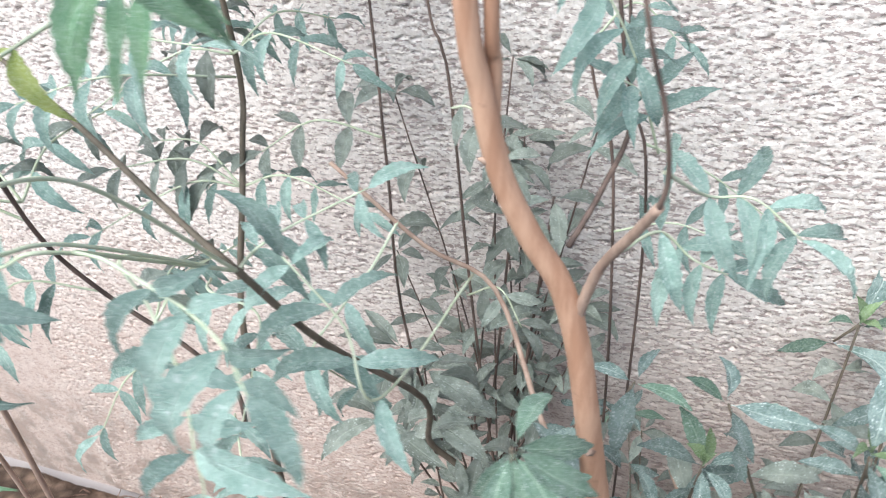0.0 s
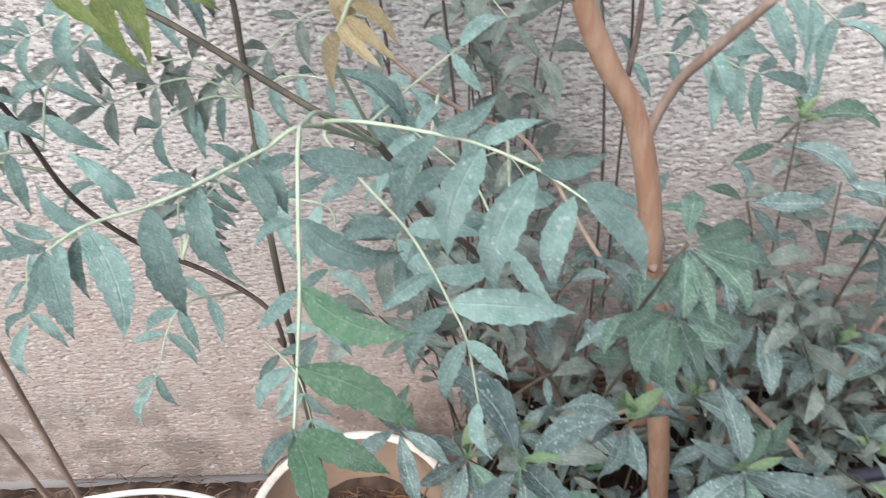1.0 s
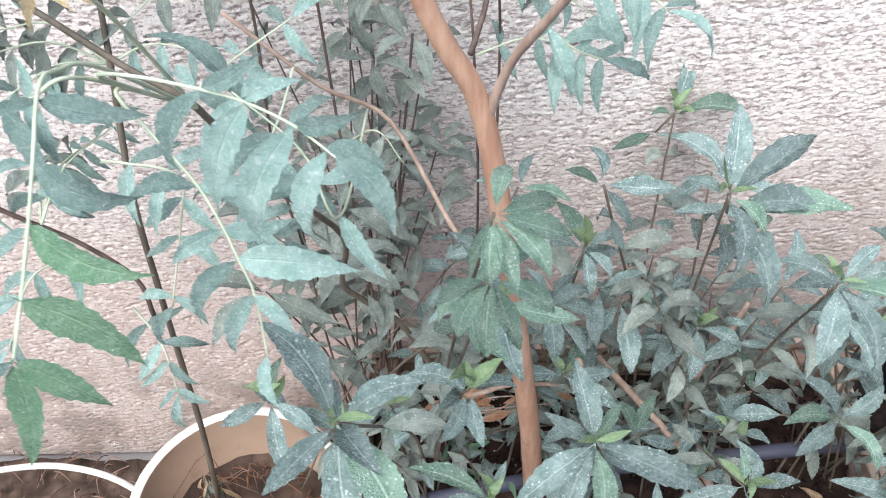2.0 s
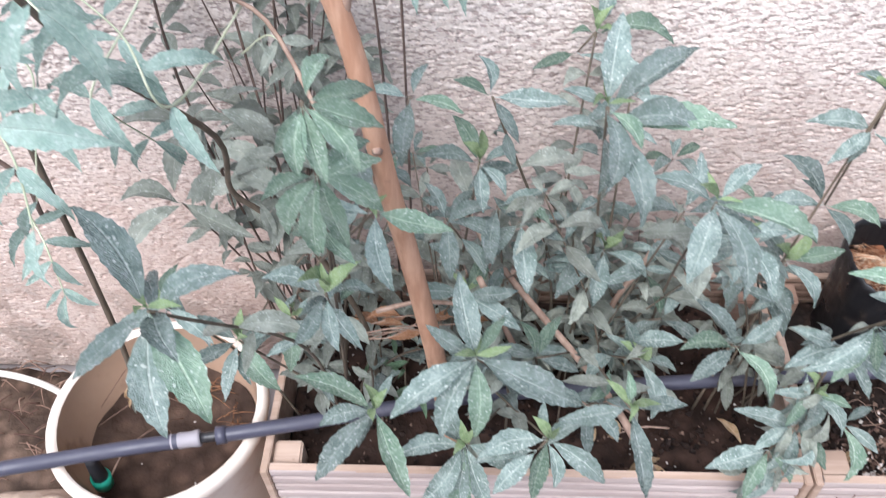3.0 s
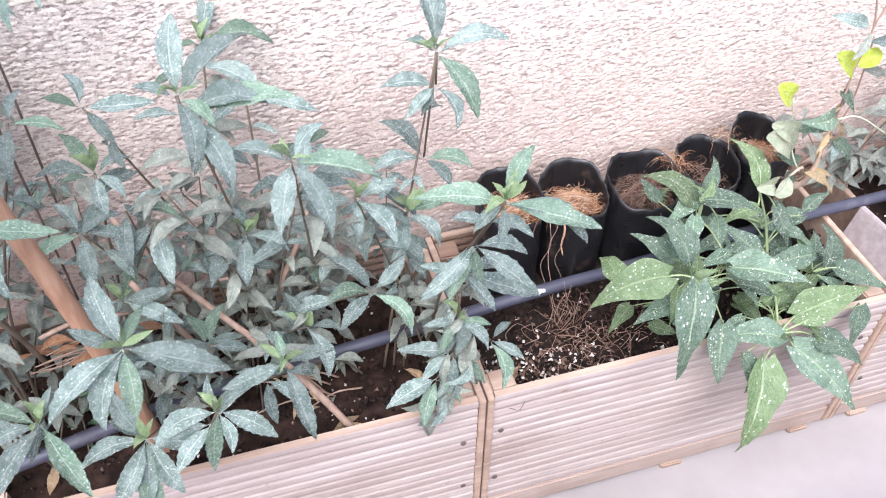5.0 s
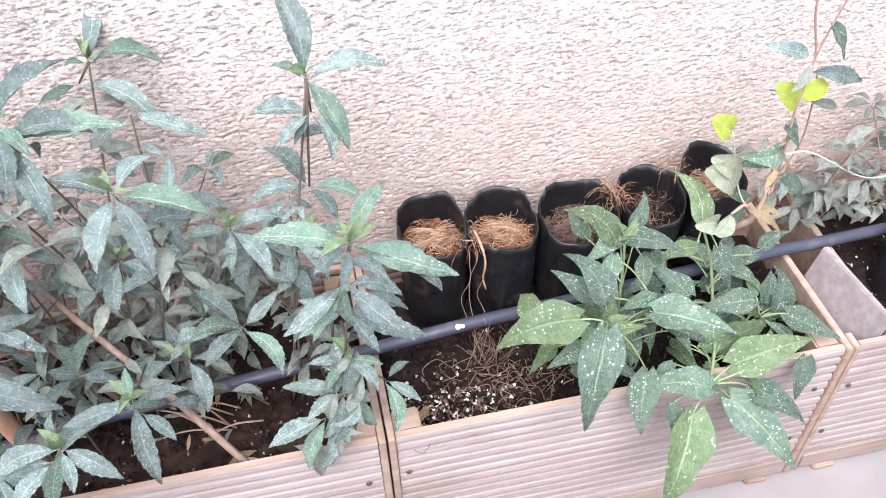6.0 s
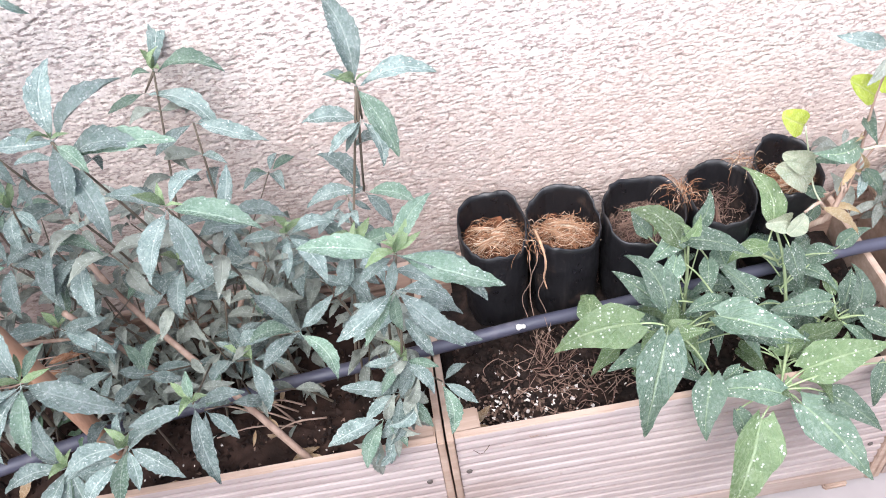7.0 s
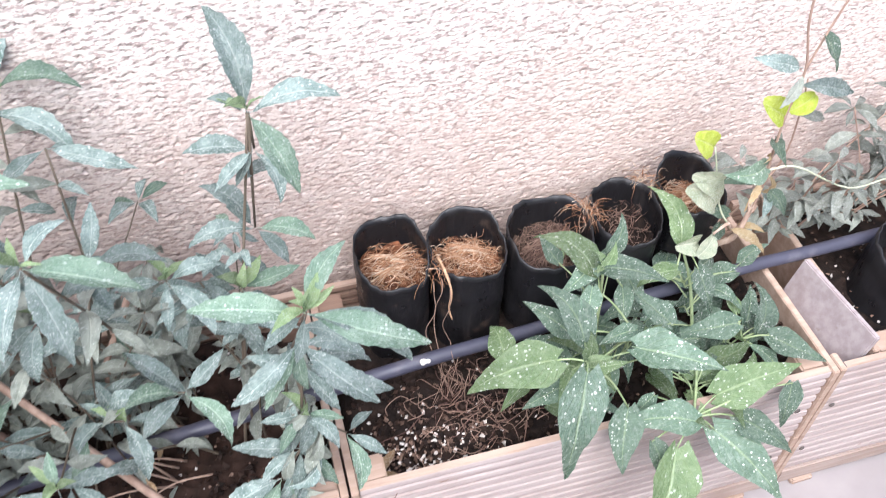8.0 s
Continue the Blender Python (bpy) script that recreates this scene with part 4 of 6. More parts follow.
for _ in range(14):
    p = Vector((rng.gauss(0.945, 0.012), 0.135 + rng.gauss(0, 0.012), 0.272))
    lines.append([p, p + Vector((rng.gauss(0, 0.012), 0, 0.04)), p + Vector((rng.gauss(0, 0.02), rng.gauss(0, 0.01), rng.uniform(0.06, 0.1)))])
tagged(part("dry_roots", many_tubes("dry_roots", lines, 0.0008, M_TWIG)), "tangle of dry roots on the dark soil", "roots", kind="stuff")


# ---------------------------------------------------------------- shrubs
def shrub(place, label, rows, fill, meshes, old, fresh, spread=0.06, stem_mat=None, low=(0.33, 0.62), big=1.0):
    """A bushy plant from its rows of (node, leaves, row that the shoot grows on)."""
    plant = thing("shrub", place, label, "shrub", "shrubs in the planter")
    for node, leaves, on in rows:
        if on >= 0:
            base = Vector(rows[on][0])
            shoot(plant, base, node, leaves, meshes, old, fresh, 0.0022, stem_mat, 0, False, [base, Vector(node)])
        else:
            base = (place[0] + rng.gauss(0, spread), min(0.33, max(0.045, place[1] + rng.gauss(0, spread * 0.7))), place[2])
            shoot(plant, base, node, leaves, meshes, old, fresh, 0.0024 if node[2] > 0.7 else 0.0021, stem_mat, 5 if node[2] > 0.6 else 3)
    for _ in range(fill):
        node = (place[0] + min(0.085, rng.gauss(0, 0.10)), min(0.35, max(0.06, place[1] + rng.gauss(0.03, 0.07))), rng.uniform(*low))
        base = (place[0] + rng.gauss(0, spread), min(0.33, max(0.05, place[1] + rng.gauss(0, spread * 0.7))), place[2])
        if abs(node[0] - 0.205) < 0.07:
            node = (node[0], 0.31, node[2])
        turn = rng.uniform(0, 90)
        leaves = [(turn + 72 * k + rng.uniform(-20, 20), rng.uniform(-40, 20), big * rng.uniform(2.2, 4.4)) for k in range(6)]
        shoot(plant, base, node, leaves, old if node[2] < 0.56 or rng.random() < 0.5 else meshes, old, fresh, 0.0016, stem_mat, 5, False)
    return plant


SHRUB_A = []
SHRUB_A += [((0.05, -0.212, 0.908), [(137, 34, 8.4), (-77, -44, 8.4), (-146, -28, 6.7), (17, 16, 6.5), (-51, -37, 8.4)], -1)]
SHRUB_A += [((0.148, -0.097, 0.796), [(172, 9, 5.5), (-130, -37, 5.1), (1, 0, 4.0), (-71, -43, 4.9)], -1)]
SHRUB_A += [((0.183, 0.0, 0.802), [(-8, -9, 7.5), (-69, -42, 7.5), (135, 35, 8.1), (-169, -10, 6.9)], -1)]
SHRUB_A += [((0.008, 0.05, 0.535), [(-160, -18, 6.4), (-39, -32, 7.6), (-106, -43, 7.3), (22, 20, 5.7), (158, 21, 5.7)], -1)]
SHRUB_A += [((0.068, 0.08, 0.544), [(-144, -30, 6.1), (-25, -23, 5.2), (-90, -44, 6.5), (29, 25, 4.6)], -1)]
SHRUB_A += [((-0.067, 0.05, 0.597), [(-160, -18, 6.1), (-28, -25, 6.8), (-72, -43, 9.1), (68, 42, 4.9)], -1)]
SHRUB_A += [((0.179, -0.061, 0.562), [(165, 15, 9.3), (-167, -12, 6.1), (-138, -33, 9.9), (-59, -40, 10.1), (56, 39, 4.3)], -1)]
SHRUB_A += [((0.212, 0.15, 0.824), [(174, 6, 4.4), (-11, -11, 5.6), (-98, -44, 7.1), (54, 38, 3.8)], -1)]
SHRUB_B = []
SHRUB_B += [((0.286, -0.049, 0.644), [(108, 43, 8.9), (-90, -44, 8.0), (-17, -17, 11.8), (-152, -24, 10.7), (-120, -44, 9.0), (46, 35, 5.0), (156, 22, 6.0)], -1)]
SHRUB_B += [((0.371, -0.074, 0.531), [(-29, -25, 7.8), (-167, -11, 7.8), (98, 44, 4.2), (-108, -43, 7.0), (-80, -44, 5.3)], -1)]
SHRUB_B += [((0.361, -0.079, 0.516), [(-172, -14, 7.4), (23, 20, 5.8), (-144, -30, 6.9)], 1)]
SHRUB_B += [((0.281, -0.053, 0.481), [(-172, -12, 8.2), (-140, -42, 8.6), (-112, -52, 9.4), (-84, -50, 9.8), (-58, -44, 8.2), (-8, -10, 8.0), (150, 24, 5.0), (122, 40, 7.5)], -1)]
SHRUB_B += [((0.287, 0.126, 0.758), [(177, 3, 6.1), (11, 10, 4.2), (-82, -44, 5.3), (130, 37, 5.7), (-41, -33, 4.4)], -1)]
SHRUB_B += [((0.254, 0.12, 0.677), [(-165, -14, 5.8), (-20, -19, 6.0), (-83, -44, 6.7), (133, 36, 4.9), (36, 29, 4.7)], -1)]
SHRUB_B += [((0.295, 0.12, 0.849), [(164, 15, 4.1), (-2, -2, 7.4), (-50, -37, 5.2), (117, 41, 4.1)], -1)]
SHRUB_B += [((0.31, 0.12, 0.7), [(-168, -17, 5.7), (-17, -14, 6.6), (-94, -49, 6.5), (11, 17, 5.8)], -1)]
SHRUB_B += [((0.338, 0.12, 0.677), [(-138, -33, 6.0), (-16, -16, 5.4), (-81, -44, 8.1), (148, 28, 4.0)], -1)]
SHRUB_B += [((0.279, 0.1, 0.572), [(180, -4, 7.0), (-24, -22, 7.9), (65, 47, 6.1), (1, 6, 6.3)], -1)]
SHRUB_B += [((0.318, 0.1, 0.475), [(-163, -22, 6.1), (-11, -8, 6.0), (-123, -45, 5.4), (47, 42, 5.6)], -1)]
SHRUB_C = []
SHRUB_C += [((0.394, 0.05, 0.891), [(79, 49, 8.3), (22, 27, 9.5), (164, 14, 4.2), (-89, -49, 7.6), (-39, -33, 4.7)], -1)]
SHRUB_C += [((0.397, 0.05, 0.869), [(-2, 3, 11.6), (-3, 1, 8.6), (-61, -44, 9.8), (177, -1, 4.8)], 0)]
SHRUB_C += [((0.439, 0.365, 0.775), [(66, 47, 10.0), (-8, -4, 9.6), (-178, -6, 3.0)], -1)]
SHRUB_C += [((0.419, 0.365, 0.745), [(-28, -25, 11.8), (-168, -18, 6.0)], 2)]
SHRUB_C += [((0.496, -0.007, 0.83), [(-115, -41, 7.8), (-15, -15, 9.9), (31, 26, 5.2), (166, 14, 6.2), (-67, -42, 9.1)], -1)]
SHRUB_C += [((0.483, 0.305, 0.724), [(-17, -15, 10.4), (-159, -26, 6.7), (0, 4, 0.3), (-7, -4, 2.3)], -1)]
SHRUB_C += [((0.521, 0.12, 0.699), [(-7, -4, 7.9), (71, 48, 6.7), (-179, -6, 6.3), (-64, -45, 5.4)], -1)]
SHRUB_C += [((0.447, 0.14, 0.613), [(-146, -35, 8.3), (-25, -22, 5.9), (-104, -48, 6.9), (130, 40, 4.9)], -1)]
SHRUB_C += [((0.371, 0.06, 0.499), [(-149, -26, 5.7), (-12, -12, 5.3), (125, 39, 4.9), (51, 37, 5.9)], -1)]
SHRUB_C += [((0.458, -0.056, 0.568), [(3, 2, 6.1), (-172, -7, 7.8), (-75, -43, 10.0), (96, 44, 3.9)], -1)]
SHRUB_C += [((0.438, 0.03, 0.442), [(-85, -44, 6.3), (-39, -32, 6.0), (164, 16, 4.0), (50, 37, 5.2)], -1)]
SHRUB_C += [((0.508, 0.08, 0.474), [(154, 23, 5.5), (-75, -43, 7.6), (-13, -13, 4.7), (121, 40, 5.8)], -1)]
SHRUB_C += [((0.535, 0.12, 0.508), [(-147, -28, 6.7), (-29, -26, 6.1), (116, 41, 5.6), (44, 34, 5.7)], -1)]
SHRUB_C += [((0.591, 0.023, 0.578), [(-51, -40, 7.8), (-179, -6, 6.3), (144, 31, 7.6), (26, 30, 6.2), (-153, -30, 6.5)], -1)]
SHRUB_D = []
SHRUB_D += [((0.709, 0.152, 0.842), [(109, 47, 11.2), (160, 18, 4.0), (-1, 3, 9.5), (-58, -43, 9.5)], -1)]
SHRUB_D += [((0.711, 0.155, 0.794), [(175, 1, 7.2), (-138, -40, 4.4), (-68, -46, 6.2), (-153, -30, 6.1)], 0)]
SHRUB_D += [((0.7, 0.16, 0.677), [(144, 32, 7.6), (144, 31, 3.9), (-17, -14, 6.9), (-177, -8, 7.6), (-47, -38, 5.5)], 0)]
SHRUB_D += [((0.715, 0.03, 0.476), [(179, 2, 4.9), (-13, -13, 5.0), (-139, -32, 5.1), (-45, -35, 6.2)], -1)]
SHRUB_D += [((0.707, 0.015, 0.426), [(170, 10, 8.2), (-157, -20, 6.2), (-46, -35, 6.5), (-113, -42, 5.7)], 3)]
SHRUB_D += [((0.678, 0.0, 0.394), [(-167, -12, 8.5), (-125, -38, 7.1), (-50, -37, 5.1)], 4)]
SHRUB_D += [((0.767, 0.02, 0.429), [(-31, -27, 5.8), (-88, -44, 7.3), (20, 18, 4.0)], 3)]
SHRUB_D += [((0.723, 0.04, 0.562), [(166, 14, 6.2), (-20, -19, 11.2), (-53, -38, 7.0), (-163, -15, 7.1), (-7, -7, 8.0)], 3)]
SHRUB_D += [((0.721, -0.067, 0.772), [(170, 7, 10.2), (-19, -16, 11.9), (38, 37, 7.3), (-120, -46, 4.5), (-27, -24, 10.7), (-159, -26, 4.8)], -1)]
SHRUB_D += [((0.718, 0.0, 0.649), [(-159, -26, 9.3), (-37, -32, 10.9), (-86, -49, 4.9), (-139, -39, 7.7), (-16, -13, 7.0)], 8)]
SHRUB_D += [((0.672, 0.14, 0.601), [(170, 10, 5.9), (8, 8, 7.3), (-110, -42, 5.9), (-49, -37, 6.7), (140, 32, 6.6)], -1)]
SHRUB_D += [((0.593, 0.12, 0.657), [(-180, 1, 5.5), (-50, -37, 7.9), (5, 4, 6.1), (-100, -44, 5.5)], -1)]
SHRUB_D += [((0.627, 0.14, 0.625), [(-178, -7, 5.6), (-33, -29, 5.6), (-120, -46, 7.9), (29, 32, 4.9)], -1)]
SHRUB_Z = []
SHRUB_Z += [((-0.105, 0.27, 0.553), [(-143, -30, 10.2), (-18, -17, 10.8), (-180, 0, 8.3), (28, 24, 6.8)], -1)]
SHRUB_Z += [((-0.074, 0.27, 0.69), [(-177, -2, 8.2), (156, 22, 6.6), (4, 4, 5.5), (-51, -37, 5.8), (-101, -44, 8.4)], -1)]
SHRUB_Z += [((-0.063, 0.27, 0.515), [(-154, -23, 5.0), (16, 14, 10.2), (-66, -42, 3.9)], -1)]
SHRUB_Z += [((-0.044, 0.27, 0.66), [(-179, 0, 6.0), (-13, -15, 8.5), (-97, -47, 8.4), (6, 5, 6.1)], -1)]
SHRUB_Z += [((0.102, 0.27, 0.94), [(151, 24, 4.5), (-4, 0, 5.0), (-68, -44, 5.9), (-155, -28, 4.9)], -1)]
SHRUB_Z += [((0.057, 0.28, 0.902), [(170, 5, 4.5), (-62, -43, 4.9), (-21, -17, 4.9), (126, 39, 5.2)], -1)]
bush_a = shrub((0.10, 0.15, 0.258), "dusty grey-green shrub with speckled toothed leaves, lime tips", SHRUB_A, 9, SHRUB, SHRUB_OLD, SHRUB_NEW)
for node, leaves in (((0.155, -0.139, 1.029), [(-8, -14, 5.2), (-34, -38, 5.4), (-62, -52, 5.2), (-95, -58, 4.6), (-140, -52, 3.6), (24, -4, 4.6), (70, 8, 4.2)]),
                     ((0.158, -0.129, 0.962), [(-150, -62, 5.4), (-96, -72, 6.4), (-48, -58, 5.8), (-12, -30, 5.2), (-172, -30, 4.6), (40, 6, 4.4)])):
    shoot(bush_a, (0.12, 0.13, 0.258), node, leaves, SHRUB_GREEN, SHRUB_OLD, SHRUB_NEW, 0.0024, None, 4, False)
bush_b = shrub((0.30, 0.17, 0.258), "bushy grey-green shrub with white-speckled leaves over the box edge", SHRUB_B, 14, SHRUB, SHRUB_OLD, SHRUB_NEW)
bush_c = shrub((0.48, 0.20, 0.258), "tall grey-green shrub with upright leafy shoots against the wall", SHRUB_C, 21, SHRUB, SHRUB_OLD, SHRUB_NEW, low=(0.36, 0.74), big=1.2)
tall = shrub((0.69, 0.15, 0.258), "tall grey-green shrub with drooping speckled leaves", SHRUB_D, 4, SHRUB, SHRUB_OLD, SHRUB_NEW, 0.03)
shrub((0.05, 0.30, 0.258), "dark olive-leaved shrub growing against the stucco wall", SHRUB_Z, 13, SHRUB_OLD, SHRUB_OLD, SHRUB_OLD, 0.03, M_DARKSTEM, (0.62, 1.06), 1.35)

for k in range(34):
    f = (k + rng.random()) / 34
    p = Vector((0.722 - 0.04 * f * f + rng.gauss(0, 0.012), 0.03 - 0.03 * f + rng.gauss(0, 0.008), 0.50 - 0.17 * f))
    leaf(SHRUB_OLD if k % 3 else SHRUB, p, Vector((rng.gauss(-0.1, 0.55), -0.35 + rng.gauss(0, 0.3), -0.8 + rng.gauss(0, 0.35))), rng.uniform(0.034, 0.06), tall, (0, -1, 0.4), wide=0.95)
tube("stem", [(0.715, 0.05, 0.53), (0.722, 0.034, 0.47), (0.712, 0.014, 0.40), (0.688, 0.002, 0.335)], (0.0022, 0.0012), M_STEM, tall, sides=6)

for bush, node in ((bush_a, (0.05, -0.212, 0.908)), (bush_b, (0.286, -0.049, 0.644)), (bush_c, (0.458, -0.056, 0.568)), (bush_c, (0.496, -0.007, 0.830)), (bush_c, (0.394, 0.05, 0.891)), (tall, (0.709, 0.152, 0.842)), (tall, (0.721, -0.067, 0.772))):
    for k in range(3):
        leaf(SHRUB_NEW, Vector(node) + Vector((0, 0, 0.004)), from_angles(120 * k + rng.uniform(-35, 35), rng.uniform(5, 45)), rng.uniform(0.022, 0.042), bush, name="young_leaf", wide=0.8)

woody = thing("woody_stems", (0.5, 0.1, 0.258), "bare tan woody stems leaning among the shrubs", "stems")
tube("stem", [(0.566, 0.03, 0.255), (0.494, 0.06, 0.381), (0.44, 0.10, 0.437), (0.33, 0.20, 0.517), (0.27, 0.27, 0.58)], (0.0058, 0.0042), M_TAN, woody, sides=9, knots=0.05)
tube("stem", [(0.50, 0.17, 0.26), (0.485, 0.18, 0.44), (0.52, 0.20, 0.52), (0.545, 0.22, 0.57)], (0.005, 0.004), M_TAN, woody, sides=8, knots=0.08)
tube("stem", [(0.40, 0.17, 0.26), (0.36, 0.14, 0.40), (0.32, 0.12, 0.52), (0.295, 0.10, 0.60)], (0.005, 0.004), M_TAN, woody, sides=8, knots=0.08)
tube("stem", [(0.17, 0.10, 0.535), (0.22, 0.108, 0.545), (0.28, 0.115, 0.535)], (0.0034, 0.0026), M_TAN, woody, sides=7, knots=0.1)
litter = thing("caught_litter", (0.20, 0.15, 0.44), "clump of dry orange leaves and twigs caught beside the trunk", "dry leaves")
for k in range(9):
    p = Vector((0.155 + 0.014 * k + rng.gauss(0, 0.006), 0.15 + rng.gauss(0, 0.012), 0.452 + rng.gauss(0, 0.010)))
    leaf(DRY_ORANGE, p, from_angles(rng.choice((0, 180)) + rng.uniform(-30, 30), rng.uniform(-25, 15)), rng.uniform(0.03, 0.055), litter, wide=0.9, name="dry_leaf")
for k in range(6):
    p = Vector((0.13 + rng.uniform(0, 0.03), 0.14 + rng.gauss(0, 0.012), 0.446 + rng.gauss(0, 0.008)))
    tube("twig", [p, p + Vector((0.05, 0.006, rng.uniform(0, 0.014))), p + Vector((rng.uniform(0.09, 0.14), 0.012, rng.gauss(0.005, 0.012)))], (0.0012, 0.0007), M_TAN, litter, sides=5, knots=0.15)



dry = thing("dry_plant", (0.63, 0.10, 0.262), "withered tan stems with curled dry leaves on the soil", "plant")
for k in range(7):
    a, n = rng.uniform(90, 250), rng.uniform(0.06, 0.14)
    d = Vector((math.cos(radians(a)) * n, 0.35 * math.sin(radians(a)) * n, rng.uniform(0.0, 0.05)))
    p = Vector((0.547 + rng.gauss(0, 0.025), 0.10 + rng.gauss(0, 0.015), 0.268 + 0.03 * rng.random()))
    tube("stem", [p, p + d * 0.5 + Vector((0, 0, 0.015)), p + d], (0.0019, 0.0010), M_TAN, dry, sides=5, knots=0.15)
    for q in (0.5, 0.8, 1.0):
        leaf(SHRUB_OLD if rng.random() < 0.6 else DRY, p + d * q + Vector((0, 0, 0.006)), from_angles(rng.uniform(0, 360), rng.uniform(-40, 30)), rng.uniform(0.018, 0.034), dry, wide=0.8)

tube("stem", [(0.41, 0.235, 0.345), (0.455, 0.215, 0.325), (0.50, 0.192, 0.310), (0.545, 0.176, 0.298), (0.58, 0.162, 0.276)], (0.0034, 0.0018), M_TAN, dry, sides=7, knots=0.12)
for k in range(16):
    f = rng.uniform(0.25, 1.0)
    p = Vector((0.455 + 0.125 * f, 0.215 - 0.053 * f, 0.325 - 0.045 * f))
    d = Vector((rng.gauss(0.1, 0.5), rng.gauss(-0.3, 0.4), rng.uniform(-0.8, 0.1)))
    leaf(DRY if k % 4 == 0 else SHRUB_OLD, p, d, rng.uniform(0.025, 0.042), dry, wide=0.7)

# ---------------------------------------------------------------- pinnate leaves and the young trees
def frond(tree, pts, pairs, size, meshes, hang=0.5, start=0.2, end_leaf=True, up=(0, -0.5, 1), lop=1.0):
    """A pinnate leaf: stalk, leaflets in pairs, an end leaflet."""
    line = smooth_line(pts, 8)
    v, f = tube_data(line, (0.0014, 0.0007), 6)
    stalk = part("leaf_stalk", mesh_of("leaf_stalk", v, f, M_RACHIS), tree)
    n = len(line)
    for k in range(pairs):
        f = start + (0.97 - start) * k / max(pairs - 1, 1)
        i = min(n - 2, int(f * (n - 1)))
        p, d = line[i], (line[i + 1] - line[i]).normalized()
        side = d.cross(Vector((0, -0.6, 0.8)))
        side = side.normalized() if side.length > 1e-4 else Vector((1, 0, 0))
        for s in (-1, 1):
            q = d * (0.18 + 0.17 * f) + side * s * 0.85 + Vector((0, 0, -hang)) + Vector((rng.gauss(0, 0.12), rng.gauss(0, 0.12), rng.gauss(0, 0.12)))
            leaf(meshes, p, q, size * rng.uniform(0.85, 1.1) * (0.8 + 0.3 * math.sin(math.pi * f)) * (lop if side.x * s < 0 else 1.0), stalk, up, name="leaflet")
    if end_leaf:
        d = (line[-1] - line[-3]).normalized() + Vector((0, 0, -0.25 * hang))
        leaf(meshes, line[-1], d, size, stalk, up, name="leaflet")
    return stalk


def placed_frond(tree, pts, leaflets, meshes, fresh=None, young=()):
    """A pinnate leaf whose leaflets are given by base and tip; those numbered in `young` take the fresh meshes."""
    v, f = tube_data(smooth_line(pts, 8), (0.0012, 0.0006), 6)
    stalk = part("leaf_stalk", mesh_of("leaf_stalk", v, f, M_RACHIS), tree)
    for k, (a, b) in enumerate(leaflets):
        way = Vector(b) - Vector(a)
        leaf(fresh if k in young else meshes, Vector(a), way, way.length * 1.04, stalk, (0.0, -0.75, 0.66), rng.uniform(-0.3, 0.3), name="leaflet", wide=1.2)
    return stalk


tree = thing("young_tree", (0.272, 0.102, 0.245), "young tree with smooth orange-brown trunk leaning from the planter", "tree")
tube("trunk", [(0.277, 0.108, 0.205), (0.264, 0.094, 0.311), (0.254, 0.084, 0.4), (0.242, 0.074, 0.499), (0.227, 0.064, 0.598), (0.211, 0.055, 0.697), (0.197, 0.047, 0.776), (0.185, 0.038, 0.855), (0.179, 0.032, 0.9), (0.167, 0.03, 0.965), (0.151, 0.027, 1.02), (0.128, 0.02, 1.063), (0.107, 0.013, 1.114), (0.094, 0.008, 1.175), (0.086, 0.002, 1.225), (0.075, -0.005, 1.40), (0.06, 0.0, 1.75), (0.05, 0.03, 2.1)], (0.0142, 0.0062), M_BARK, tree, "smooth orange-brown bark", 14, 6, 0.02)
tube("branch", [(0.163, 0.030, 0.985), (0.170, 0.024, 1.018), (0.180, 0.010, 1.057), (0.199, -0.022, 1.107), (0.212, -0.048, 1.145)], (0.0046, 0.0032), M_TAN, tree, sides=8, knots=0.05)
tube("branch", [(0.2115, -0.0475, 1.143), (0.214, -0.054, 1.168), (0.207, -0.06, 1.21), (0.192, -0.07, 1.265), (0.165, -0.07, 1.40)], (0.0018, 0.0011), M_DARKSTEM, tree, "thin dark upper branch", 7, knots=0.06)
tube("branch", [(0.106, 0.018, 1.125), (0.099, 0.02, 1.144), (0.099, 0.02, 1.188), (0.099, 0.01, 1.234), (0.10, 0.0, 1.5)], (0.0062, 0.0045), M_BARK, tree, sides=9)
tube("branch", [(0.196, 0.05, 0.78), (0.172, 0.04, 0.815), (0.167, 0.03, 0.822), (0.137, 0.06, 0.85), (0.08, 0.12, 0.929), (0.021, 0.1, 0.979), (-0.05, 0.08, 1.06)], (0.0032, 0.0018), M_TAN, tree, "thin pale twig", 7)
tube("branch", [(0.150, 0.055, 1.035), (0.165, 0.10, 1.06), (0.176, 0.16, 1.09), (0.16, 0.17, 1.16), (0.14, 0.17, 1.28)], (0.0026, 0.0016), M_DARKSTEM, tree, sides=6)
tube("knot", [(0.100, 0.010, 1.124), (0.0935, 0.004, 1.128)], (0.0050, 0.0006), M_TAN, tree, sides=8, per=2)
tube("knot", [(0.186, 0.030, 0.852), (0.185, 0.020, 0.856)], (0.0062, 0.0008), M_TAN, tree, sides=8, per=2)
FRONDS_TREE = []
FRONDS_TREE += [([(0.092, 0.0, 1.36), (0.133, 0.082, 1.253), (0.163, 0.094, 1.199), (0.179, 0.101, 1.164)], 4, 0.055, 0.5)]
FRONDS_TREE += [([(0.2, 0.173, 1.058), (0.182, 0.166, 1.109), (0.164, 0.154, 1.128)], 4, 0.055, 0.4)]
FRONDS_TREE += [([(0.212, -0.053, 1.17), (0.24, 0.047, 1.1), (0.271, 0.058, 1.096), (0.305, 0.056, 1.071)], 4, 0.055, 0.4)]
